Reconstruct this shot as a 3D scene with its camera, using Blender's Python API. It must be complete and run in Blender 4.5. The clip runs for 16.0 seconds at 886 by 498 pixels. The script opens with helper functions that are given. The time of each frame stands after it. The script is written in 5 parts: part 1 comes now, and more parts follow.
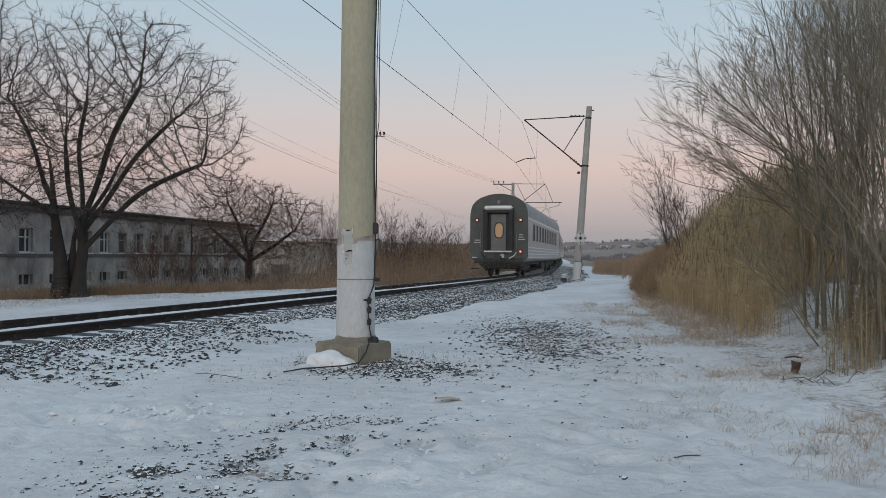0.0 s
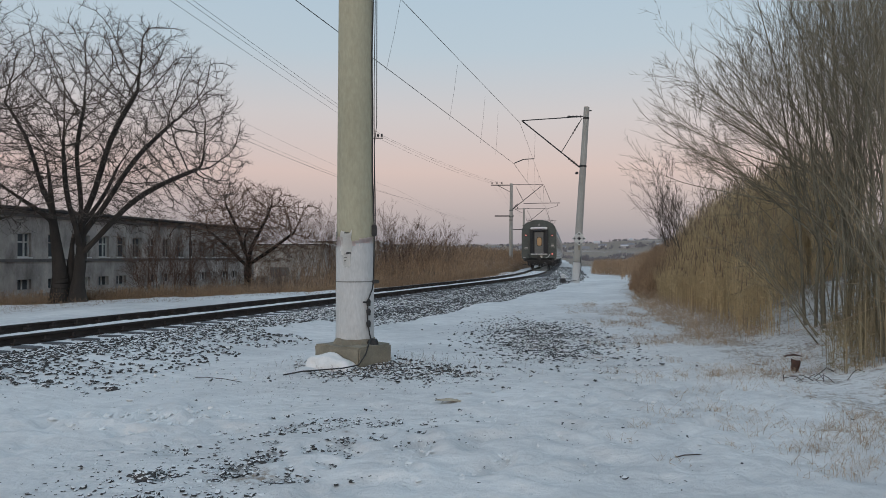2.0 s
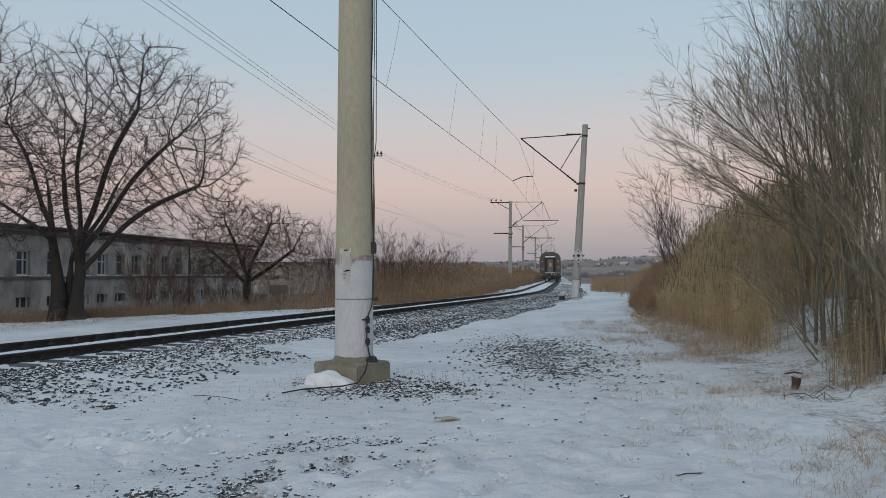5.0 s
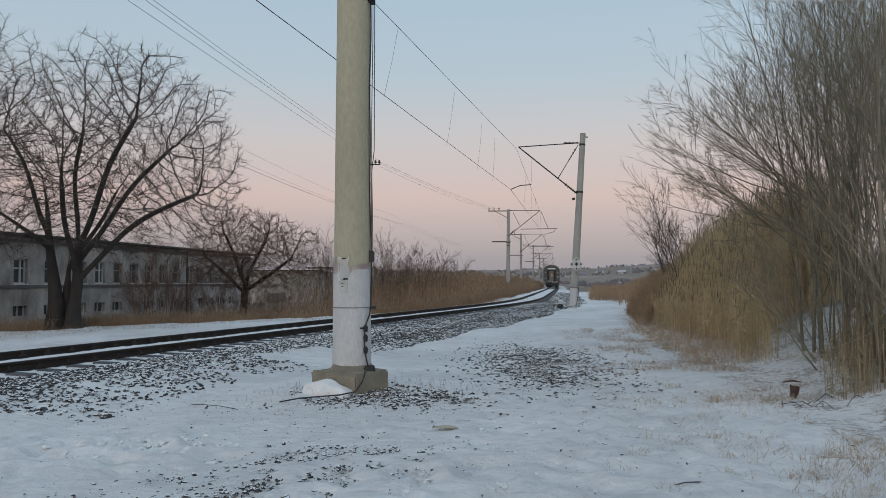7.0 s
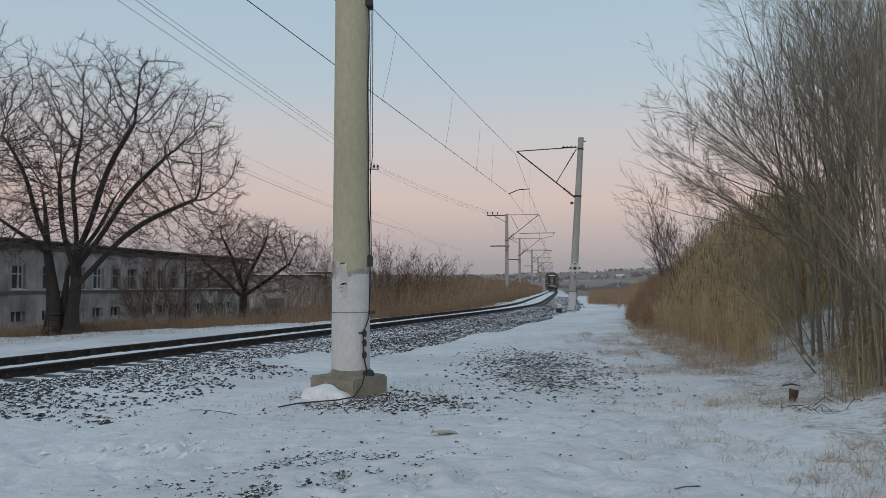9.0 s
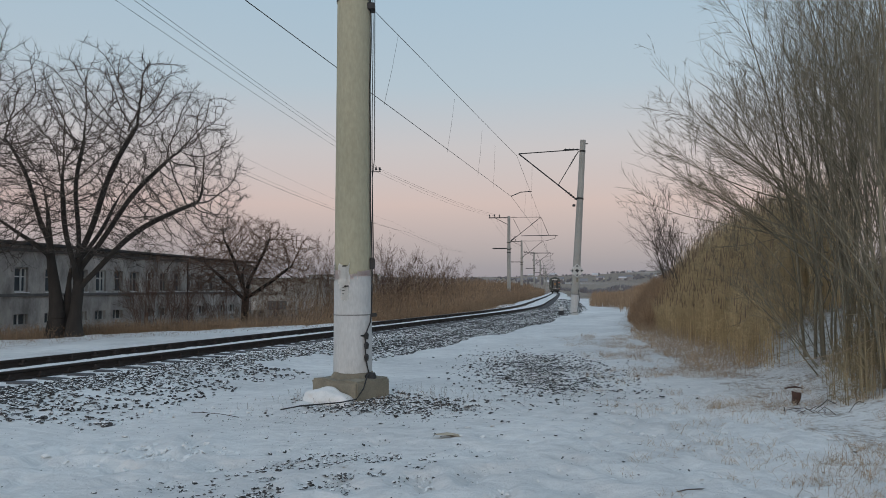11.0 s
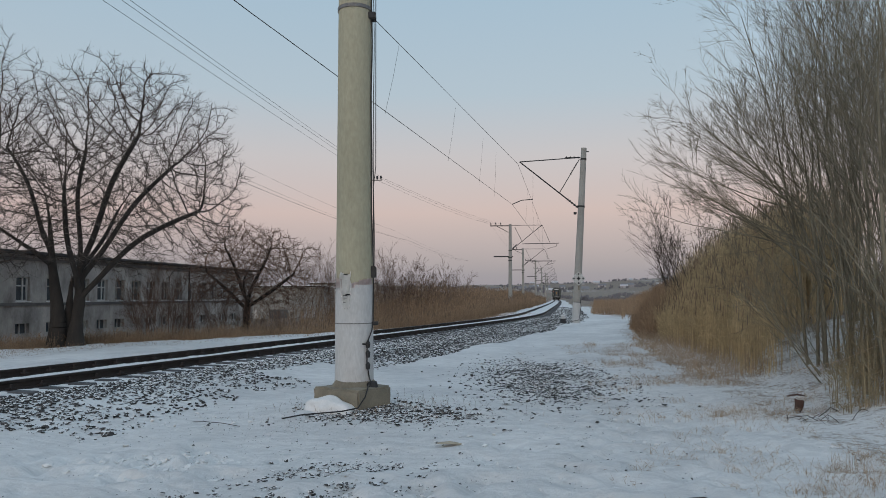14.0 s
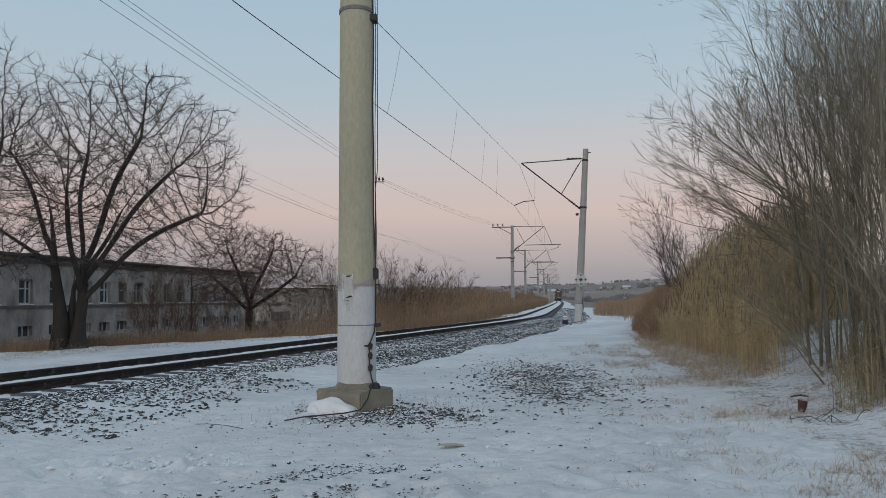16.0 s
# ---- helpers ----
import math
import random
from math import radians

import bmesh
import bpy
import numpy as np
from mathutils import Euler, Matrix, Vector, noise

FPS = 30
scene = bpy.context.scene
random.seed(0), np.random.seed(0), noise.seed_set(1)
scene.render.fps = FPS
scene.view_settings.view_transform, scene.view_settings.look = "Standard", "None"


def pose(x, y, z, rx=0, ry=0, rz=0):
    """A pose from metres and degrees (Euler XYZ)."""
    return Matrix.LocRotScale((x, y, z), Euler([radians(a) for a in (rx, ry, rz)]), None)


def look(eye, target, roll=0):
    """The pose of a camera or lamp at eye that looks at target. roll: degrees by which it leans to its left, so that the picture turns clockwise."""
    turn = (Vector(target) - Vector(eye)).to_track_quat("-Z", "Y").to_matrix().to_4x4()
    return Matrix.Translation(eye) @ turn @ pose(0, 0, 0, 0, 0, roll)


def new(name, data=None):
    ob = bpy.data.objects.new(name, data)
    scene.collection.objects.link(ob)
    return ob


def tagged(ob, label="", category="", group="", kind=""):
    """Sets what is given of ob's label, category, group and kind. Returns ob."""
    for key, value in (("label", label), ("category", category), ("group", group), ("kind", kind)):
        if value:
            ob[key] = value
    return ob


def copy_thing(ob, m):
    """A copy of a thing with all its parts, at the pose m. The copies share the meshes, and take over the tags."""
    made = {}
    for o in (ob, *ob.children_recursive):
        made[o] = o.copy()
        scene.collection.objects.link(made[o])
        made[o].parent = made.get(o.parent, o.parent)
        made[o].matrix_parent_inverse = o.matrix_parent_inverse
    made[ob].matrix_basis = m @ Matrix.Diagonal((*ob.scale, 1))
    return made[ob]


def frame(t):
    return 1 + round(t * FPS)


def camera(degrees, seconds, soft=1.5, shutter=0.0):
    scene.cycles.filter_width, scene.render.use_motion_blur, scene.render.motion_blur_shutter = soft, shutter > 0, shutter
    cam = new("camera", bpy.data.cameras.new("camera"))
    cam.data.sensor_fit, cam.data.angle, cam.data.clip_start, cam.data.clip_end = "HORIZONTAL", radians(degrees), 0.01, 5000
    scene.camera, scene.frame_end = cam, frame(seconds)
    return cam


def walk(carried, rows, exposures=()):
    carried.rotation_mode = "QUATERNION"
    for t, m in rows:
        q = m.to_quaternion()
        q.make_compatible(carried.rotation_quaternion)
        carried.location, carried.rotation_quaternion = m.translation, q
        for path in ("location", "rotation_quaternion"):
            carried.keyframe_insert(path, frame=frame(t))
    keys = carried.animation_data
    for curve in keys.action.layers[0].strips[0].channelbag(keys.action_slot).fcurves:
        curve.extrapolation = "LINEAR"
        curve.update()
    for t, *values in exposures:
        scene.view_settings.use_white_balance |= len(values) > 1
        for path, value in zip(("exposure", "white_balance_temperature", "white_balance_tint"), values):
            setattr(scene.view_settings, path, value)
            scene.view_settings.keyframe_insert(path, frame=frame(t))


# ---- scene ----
EYE = 1.55
cam = camera(62.2, 16.0, soft=0.55)
CAM_ROWS = [(0.0, 90.506, -0.357, 0.001), (0.5, 90.435, -0.095, -0.152), (1.0, 90.443, 0.015, -0.176), (1.5, 90.396, 0.091, -0.138),
            (2.0, 90.621, 0.148, -0.087), (2.5, 90.907, 0.174, -0.033), (3.0, 91.159, 0.047, -0.126), (3.5, 91.331, 0.098, -0.223),
            (4.0, 91.541, 0.162, -0.171), (6.5, 92.489, 0.199, -0.136), (7.0, 92.63, 0.209, -0.298), (7.5, 92.848, 0.268, -0.261),
            (8.0, 92.978, 0.268, -0.233), (8.5, 92.849, 0.282, -0.392), (9.0, 92.978, 0.369, -0.398), (11.5, 93.311, 0.391, -0.225),
            (12.0, 93.611, 0.445, -0.264), (12.5, 93.669, 0.395, -0.24), (13.0, 93.616, 0.491, -0.206), (13.5, 93.739, 0.524, -0.173),
            (14.0, 93.815, 0.53, -0.127), (14.5, 93.762, 0.525, -0.072), (15.0, 93.692, 0.576, -0.031), (15.5, 93.901, 0.622, -0.002),
            (16.0, 93.935, 0.701, 0.048)]
walk(cam, [(t, pose(0, 0, EYE, rx, ry, rz)) for t, rx, ry, rz in CAM_ROWS],
     [(0.0, -0.02, 6500, 10), (2.0, -0.04, 6480, 10), (7.0, -0.09, 6440, 9.5), (16.0, -0.14, 6390, 9)])

# ---- dusk sky and the last glow of the sun, low behind the viewer ----
world = bpy.data.worlds.new("dusk_sky")
scene.world = world
world.use_nodes = True
wn, wl = world.node_tree.nodes, world.node_tree.links
wn.clear()
w_out = wn.new("ShaderNodeOutputWorld")
w_bg = wn.new("ShaderNodeBackground")
w_co = wn.new("ShaderNodeTexCoord")
w_sep = wn.new("ShaderNodeSeparateXYZ")
w_ramp = wn.new("ShaderNodeValToRGB")
wl.new(w_co.outputs["Generated"], w_sep.inputs[0])
wl.new(w_sep.outputs["Z"], w_ramp.inputs["Fac"])
SKY = [(0.0, (0.31, 0.31, 0.36)), (0.03, (0.325, 0.32, 0.375)), (0.07, (0.465, 0.39, 0.42)), (0.115, (0.62, 0.47, 0.455)), (0.19, (0.58, 0.53, 0.54)),
       (0.27, (0.46, 0.54, 0.61)), (0.40, (0.39, 0.52, 0.63)), (1.0, (0.30, 0.43, 0.58))]
while len(w_ramp.color_ramp.elements) < len(SKY):
    w_ramp.color_ramp.elements.new(0.5)
for el, (p, c) in zip(w_ramp.color_ramp.elements, SKY):
    el.position, el.color = p, (*c, 1)
sky = wn.new("ShaderNodeTexSky")
sky.sky_type, sky.sun_disc, sky.sun_elevation, sky.sun_rotation = "NISHITA", False, radians(3), radians(200)
w_mul = wn.new("ShaderNodeMix")
w_mul.data_type, w_mul.blend_type = "RGBA", "ADD"
w_mul.inputs["Factor"].default_value = 0.03
wl.new(w_ramp.outputs["Color"], w_mul.inputs["A"])
wl.new(sky.outputs["Color"], w_mul.inputs["B"])
# afterglow round the set sun, behind the viewer
w_dot = wn.new("ShaderNodeVectorMath")
w_dot.operation = "DOT_PRODUCT"
w_dot.inputs[1].default_value = Vector((-0.42, -0.89, 0.18)).normalized()
wl.new(w_co.outputs["Generated"], w_dot.inputs[0])
w_rng = wn.new("ShaderNodeMapRange")
w_rng.interpolation_type = "SMOOTHSTEP"
w_rng.inputs["From Min"].default_value, w_rng.inputs["From Max"].default_value, w_rng.inputs["To Max"].default_value = 0.0, 1.0, 1.0
wl.new(w_dot.outputs["Value"], w_rng.inputs["Value"])
w_glow = wn.new("ShaderNodeMix")
w_glow.data_type, w_glow.blend_type = "RGBA", "ADD"
wl.new(w_rng.outputs[0], w_glow.inputs["Factor"])
wl.new(w_mul.outputs["Result"], w_glow.inputs["A"])
w_glow.inputs["B"].default_value = (0.36, 0.335, 0.32, 1)
wl.new(w_glow.outputs["Result"], w_bg.inputs["Color"])
w_bg.inputs["Strength"].default_value = 1.0
wl.new(w_bg.outputs[0], w_out.inputs[0])
sun_data = bpy.data.lights.new("sun", "SUN")
sun_data.energy, sun_data.angle, sun_data.color = 0.35, radians(25), (1.0, 0.86, 0.72)
sun = new("sun", sun_data)
sun.matrix_world = look((-12, -30, 7), (0, 10, 0))


# ---- materials ----
def material(name, base, second=None, rough=0.8, scale=8.0, bump=0.2, metal=0.0, fine=60.0, amount=0.5, per_object=0.0, per_island=0.0, stretch=(1, 1, 1), third=None):
    m = bpy.data.materials.new(name)
    m.use_nodes = True
    n, l = m.node_tree.nodes, m.node_tree.links
    b = n["Principled BSDF"]
    b.inputs["Roughness"].default_value, b.inputs["Metallic"].default_value = rough, metal
    co = n.new("ShaderNodeTexCoord")
    mp = n.new("ShaderNodeMapping")
    mp.inputs["Scale"].default_value = stretch
    l.new(co.outputs["Object"], mp.inputs["Vector"])
    big = n.new("ShaderNodeTexNoise")
    big.inputs["Scale"].default_value, big.inputs["Detail"].default_value, big.inputs["Roughness"].default_value = scale, 5, 0.6
    small = n.new("ShaderNodeTexNoise")
    small.inputs["Scale"].default_value, small.inputs["Detail"].default_value = fine, 4
    l.new(mp.outputs[0], big.inputs["Vector"])
    l.new(mp.outputs[0], small.inputs["Vector"])
    second = second or tuple(c * 0.7 for c in base)
    ramp = n.new("ShaderNodeValToRGB")
    e = ramp.color_ramp.elements
    e[0].position, e[0].color = 0.5 - amount / 2, (*second, 1)
    e[1].position, e[1].color = 0.5 + amount / 2, (*base, 1)
    if third:
        e.new(0.5).color = (*third, 1)
    l.new(big.outputs["Fac"], ramp.inputs["Fac"])
    mix = n.new("ShaderNodeMix")
    mix.data_type, mix.blend_type = "RGBA", "OVERLAY"
    mix.inputs["Factor"].default_value = 0.35
    l.new(ramp.outputs["Color"], mix.inputs["A"])
    l.new(small.outputs["Color"], mix.inputs["B"])
    hsv0 = n.new("ShaderNodeHueSaturation")
    hsv0.inputs["Saturation"].default_value = 0.0
    l.new(small.outputs["Color"], hsv0.inputs["Color"])
    l.new(hsv0.outputs["Color"], mix.inputs["B"])
    colour = mix.outputs["Result"]
    if per_object or per_island:
        src = n.new("ShaderNodeObjectInfo").outputs["Random"] if per_object else n.new("ShaderNodeNewGeometry").outputs["Random Per Island"]
        rng = n.new("ShaderNodeMapRange")
        k = per_object or per_island
        rng.inputs["To Min"].default_value, rng.inputs["To Max"].default_value = 1 - k, 1 + k
        l.new(src, rng.inputs["Value"])
        hsv = n.new("ShaderNodeHueSaturation")
        l.new(rng.outputs[0], hsv.inputs["Value"])
        l.new(colour, hsv.inputs["Color"])
        colour = hsv.outputs["Color"]
    l.new(colour, b.inputs["Base Color"])
    if bump:
        bp = n.new("ShaderNodeBump")
        bp.inputs["Strength"].default_value, bp.inputs["Distance"].default_value = bump, 0.02
        l.new(small.outputs["Fac"], bp.inputs["Height"])
        l.new(bp.outputs[0], b.inputs["Normal"])
    return m


def glow(name, colour, strength):
    m = bpy.data.materials.new(name)
    m.use_nodes = True
    b = m.node_tree.nodes["Principled BSDF"]
    b.inputs["Base Color"].default_value = (*colour, 1)
    b.inputs["Emission Color"].default_value, b.inputs["Emission Strength"].default_value = (*colour, 1), strength
    return m


def ground_material():
    """Snow over bare earth and dead grass; the vertex value 'bare' says how thin the snow lies."""
    m = bpy.data.materials.new("snowy_ground")
    m.use_nodes = True
    n, l = m.node_tree.nodes, m.node_tree.links
    b = n["Principled BSDF"]
    b.inputs["Roughness"].default_value = 0.75
    co = n.new("ShaderNodeTexCoord")
    at = n.new("ShaderNodeAttribute")
    at.attribute_name = "bare"

    def noise_node(s, d=6, r=0.6):
        t = n.new("ShaderNodeTexNoise")
        t.inputs["Scale"].default_value, t.inputs["Detail"].default_value, t.inputs["Roughness"].default_value = s, d, r
        l.new(co.outputs["Object"], t.inputs["Vector"])
        return t
    big, mid, fine, grain = noise_node(0.35), noise_node(2.2, 8, 0.7), noise_node(14, 6, 0.65), noise_node(90, 3)
    sm = n.new("ShaderNodeMath"); sm.operation = "ADD"
    l.new(mid.outputs["Fac"], sm.inputs[0]); l.new(fine.outputs["Fac"], sm.inputs[1])
    s2 = n.new("ShaderNodeMath"); s2.operation = "MULTIPLY_ADD"
    l.new(sm.outputs[0], s2.inputs[0]); s2.inputs[1].default_value = 0.5; l.new(at.outputs["Fac"], s2.inputs[2])
    rg = n.new("ShaderNodeMapRange"); rg.interpolation_type = "SMOOTHSTEP"
    rg.inputs["From Min"].default_value, rg.inputs["From Max"].default_value = 0.94, 1.10
    l.new(s2.outputs[0], rg.inputs["Value"])
    # grey thin snow to white crust; highlights of the relief are in this colour too
    snow = n.new("ShaderNodeValToRGB")
    e = snow.color_ramp.elements
    e[0].position, e[0].color, e[1].position, e[1].color = 0.42, (0.56, 0.55, 0.545, 1), 0.68, (0.81, 0.797, 0.78, 1)
    mp0 = n.new("ShaderNodeMapping")
    mp0.inputs["Rotation"].default_value, mp0.inputs["Scale"].default_value = (0, 0, radians(40)), (1.0, 1.9, 1.0)
    l.new(co.outputs["Object"], mp0.inputs["Vector"])
    crust_highlight = n.new("ShaderNodeTexNoise")
    crust_highlight.inputs["Scale"].default_value, crust_highlight.inputs["Detail"].default_value, crust_highlight.inputs["Roughness"].default_value, crust_highlight.inputs["Distortion"].default_value = 2.6, 9, 0.68, 1.2
    l.new(mp0.outputs[0], crust_highlight.inputs["Vector"])
    cm = n.new("ShaderNodeMath"); cm.operation = "MULTIPLY_ADD"
    l.new(big.outputs["Fac"], cm.inputs[0]); cm.inputs[1].default_value = 0.6
    cs = n.new("ShaderNodeMath"); cs.operation = "MULTIPLY"
    l.new(crust_highlight.outputs["Fac"], cs.inputs[0]); cs.inputs[1].default_value = 0.55
    l.new(cs.outputs[0], cm.inputs[2])
    l.new(cm.outputs[0], snow.inputs["Fac"])
    earth = n.new("ShaderNodeValToRGB")
    e = earth.color_ramp.elements
    e[0].position, e[0].color, e[1].position, e[1].color = 0.35, (0.115, 0.088, 0.07, 1), 0.7, (0.33, 0.25, 0.18, 1)
    e.new(0.5).color = (0.215, 0.163, 0.122, 1)
    l.new(fine.outputs["Fac"], earth.inputs["Fac"])
    mx = n.new("ShaderNodeMix"); mx.data_type = "RGBA"
    l.new(rg.outputs[0], mx.inputs["Factor"]); l.new(snow.outputs["Color"], mx.inputs["A"]); l.new(earth.outputs["Color"], mx.inputs["B"])
    l.new(mx.outputs["Result"], b.inputs["Base Color"])
    hs = n.new("ShaderNodeMath"); hs.operation = "MULTIPLY_ADD"
    l.new(grain.outputs["Fac"], hs.inputs[0]); hs.inputs[1].default_value = 0.25; l.new(fine.outputs["Fac"], hs.inputs[2])
    bp = n.new("ShaderNodeBump")
    bp.inputs["Strength"].default_value, bp.inputs["Distance"].default_value = 0.65, 0.055
    l.new(hs.outputs[0], bp.inputs["Height"])
    mp = n.new("ShaderNodeMapping")
    mp.inputs["Rotation"].default_value, mp.inputs["Scale"].default_value = (0, 0, radians(52)), (1.0, 2.3, 1.0)
    l.new(co.outputs["Object"], mp.inputs["Vector"])
    drift = n.new("ShaderNodeTexNoise")
    drift.inputs["Scale"].default_value, drift.inputs["Detail"].default_value, drift.inputs["Distortion"].default_value = 1.1, 7, 1.6
    l.new(mp.outputs[0], drift.inputs["Vector"])
    b2 = n.new("ShaderNodeBump")
    b2.inputs["Strength"].default_value, b2.inputs["Distance"].default_value = 0.25, 0.16
    l.new(drift.outputs["Fac"], b2.inputs["Height"]); l.new(bp.outputs[0], b2.inputs["Normal"])
    l.new(b2.outputs[0], b.inputs["Normal"])
    return m


M_GROUND = ground_material()
M_STONE = material("crushed_stone", (0.075, 0.072, 0.07), (0.026, 0.025, 0.025), 0.9, 6, 0.4, per_island=0.5)
def snow_capped(m, low, high):
    """Snow lying on the upward faces of a material's surface."""
    n, l = m.node_tree.nodes, m.node_tree.links
    b = n["Principled BSDF"]
    src = b.inputs["Base Color"].links[0].from_socket
    geo = n.new("ShaderNodeNewGeometry")
    sep = n.new("ShaderNodeSeparateXYZ")
    l.new(geo.outputs["True Normal"], sep.inputs[0])
    ns = n.new("ShaderNodeTexNoise")
    ns.inputs["Scale"].default_value = 9.0
    add = n.new("ShaderNodeMath"); add.operation = "MULTIPLY_ADD"
    l.new(ns.outputs["Fac"], add.inputs[0]); add.inputs[1].default_value = 0.55; l.new(sep.outputs["Z"], add.inputs[2])
    rg = n.new("ShaderNodeMapRange"); rg.interpolation_type = "SMOOTHSTEP"
    rg.inputs["From Min"].default_value, rg.inputs["From Max"].default_value = low, high
    l.new(add.outputs[0], rg.inputs["Value"])
    mx = n.new("ShaderNodeMix"); mx.data_type = "RGBA"
    mx.inputs["B"].default_value = (0.80, 0.795, 0.785, 1)
    l.new(rg.outputs[0], mx.inputs["Factor"]); l.new(src, mx.inputs["A"]); l.new(mx.outputs["Result"], b.inputs["Base Color"])
    return m


snow_capped(M_STONE, 1.07, 1.17)
M_RUST = material("rusty_rail_steel", (0.034, 0.024, 0.02), (0.022, 0.016, 0.014), 0.8, 3, 0.2, 0.1)
M_SHINE = material("polished_rail_head", (0.25, 0.24, 0.24), (0.16, 0.15, 0.15), 0.38, 3, 0.1, 0.9)
M_SLEEPER = material("sleeper_concrete", (0.10, 0.10, 0.105), (0.06, 0.06, 0.065), 0.9, 4, 0.4, per_object=0.2)
M_CONC = material("pole_concrete", (0.41, 0.385, 0.28), (0.32, 0.30, 0.215), 0.85, 1.2, 0.08, fine=22, stretch=(1, 1, 0.35))
M_GREYCONC = material("grey_pole_concrete", (0.36, 0.35, 0.325), (0.26, 0.25, 0.23), 0.85, 1.2, 0.25, fine=45)
M_OLDCONC = material("weathered_concrete", (0.30, 0.265, 0.20), (0.13, 0.12, 0.095), 0.95, 3, 0.6, fine=40)
M_WHITE = material("peeling_whitewash", (0.53, 0.53, 0.525), (0.43, 0.43, 0.425), 0.85, 1.6, 0.1, fine=30, stretch=(1, 1, 0.3))
M_PINK = material("faded_pink_paint", (0.55, 0.42, 0.40), (0.62, 0.58, 0.56), 0.85, 9, 0.2)
M_PAPER = material("torn_paper", (0.84, 0.83, 0.80), (0.70, 0.69, 0.66), 0.9, 8, 0.2)
M_INK = material("dark_print", (0.03, 0.03, 0.035), rough=0.7, bump=0)
M_DARK = material("dark_steel", (0.045, 0.045, 0.048), (0.03, 0.028, 0.026), 0.6, 8, 0.2, 0.5)
M_GALV = material("grey_galvanised_steel", (0.22, 0.22, 0.22), (0.13, 0.12, 0.115), 0.6, 6, 0.2, 0.5)
M_WIRE = material("wire_metal", (0.05, 0.048, 0.046), (0.035, 0.033, 0.03), 0.6, 5, 0, 0.4)
M_CABLE = material("black_rubber_cable", (0.02, 0.02, 0.02), rough=0.6, bump=0)
M_BARK = material("dark_bark", (0.043, 0.036, 0.031), (0.022, 0.019, 0.017), 0.95, 5, 0.5, stretch=(1, 1, 0.3))
M_TWIG = material("grey_brown_twig", (0.085, 0.066, 0.055), (0.045, 0.036, 0.031), 0.9, 2, 0, per_island=0.2)
M_WILLOW = material("grey_olive_willow_bark", (0.225, 0.197, 0.14), (0.12, 0.104, 0.076), 0.9, 2, 0.3, per_island=0.3)
M_REED = material("dry_straw_reed", (0.57, 0.445, 0.26), (0.33, 0.25, 0.145), 0.85, 0.9, 0, per_island=0.35)
M_REEDFAR = material("brown_reed_and_scrub", (0.36, 0.245, 0.15), (0.21, 0.14, 0.09), 0.9, 0.25, 0, per_island=0.3)
M_STALK = material("grey_olive_dead_stalk", (0.31, 0.25, 0.15), (0.17, 0.135, 0.085), 0.9, 1.2, 0, per_island=0.3)
M_SCRUB = material("red_brown_scrub_twig", (0.17, 0.105, 0.075), (0.09, 0.058, 0.044), 0.9, 2, 0, per_island=0.25)
M_PLUME = material("reed_plume", (0.23, 0.165, 0.115), (0.13, 0.095, 0.07), 0.95, 2, 0, per_island=0.3)
M_GRASS = material("dead_pale_grass", (0.46, 0.36, 0.26), (0.28, 0.205, 0.14), 0.9, 1.5, 0, per_island=0.3)
M_SNOW = material("fresh_snow", (0.80, 0.79, 0.78), (0.66, 0.66, 0.65), 0.7, 5, 0.4, fine=40)
M_WALL = material("grey_limewashed_brick", (0.50, 0.465, 0.43), (0.20, 0.183, 0.172), 0.9, 0.9, 0.3, fine=14, amount=0.32, stretch=(1, 1, 0.55))
M_WALL2 = material("pale_block_wall", (0.38, 0.36, 0.33), (0.26, 0.245, 0.22), 0.9, 0.6, 0.3)
M_BAND = material("dark_stone_band", (0.16, 0.15, 0.145), (0.10, 0.095, 0.09), 0.9, 3, 0.3)
M_ROOF = material("dark_bitumen_roof", (0.055, 0.052, 0.055), (0.035, 0.034, 0.035), 0.9, 2, 0.3)
M_FRAME = material("white_window_frame", (0.62, 0.62, 0.60), (0.5, 0.49, 0.47), 0.7, 5, 0.1)
M_GLASS = material("dark_window_glass", (0.09, 0.10, 0.11), (0.05, 0.06, 0.068), 0.15, 2, 0)
M_COACH_END = material("dark_green_grey_coach_end", (0.072, 0.081, 0.071), (0.043, 0.048, 0.043), 0.6, 2.5, 0.1)
M_COACH_SIDE = material("light_grey_coach_side", (0.49, 0.455, 0.43), (0.36, 0.335, 0.32), 0.5, 1.2, 0.05)
M_COACHGLASS = material("dark_coach_glass", (0.022, 0.026, 0.03), (0.015, 0.018, 0.022), 0.55, 2, 0)
M_COACHGLASS.node_tree.nodes["Principled BSDF"].inputs["Specular IOR Level"].default_value = 0.2
M_COACH_ROOF = material("sooty_coach_roof", (0.36, 0.35, 0.345), (0.25, 0.24, 0.235), 0.8, 1.5, 0.1)
M_COACH_STRIPE = material("white_coach_stripe", (0.72, 0.72, 0.72), (0.6, 0.6, 0.6), 0.5, 2, 0)
M_UNDER = material("black_underframe", (0.03, 0.03, 0.032), (0.05, 0.045, 0.04), 0.8, 5, 0.3)
M_RUBBER = material("gangway_rubber", (0.022, 0.022, 0.024), rough=0.7, bump=0.1)
M_DOOR = material("grey_coach_door", (0.12, 0.12, 0.115), (0.085, 0.085, 0.082), 0.5, 4, 0.1)
M_TAIL = glow("red_tail_light", (1.0, 0.22, 0.18), 1.6)
# no lamp behind it: amber colour and faint emission imitate the sunset's reflection
M_SUNSETPANE = glow("sunset_glint_door_pane", (0.33, 0.20, 0.09), 0.025)
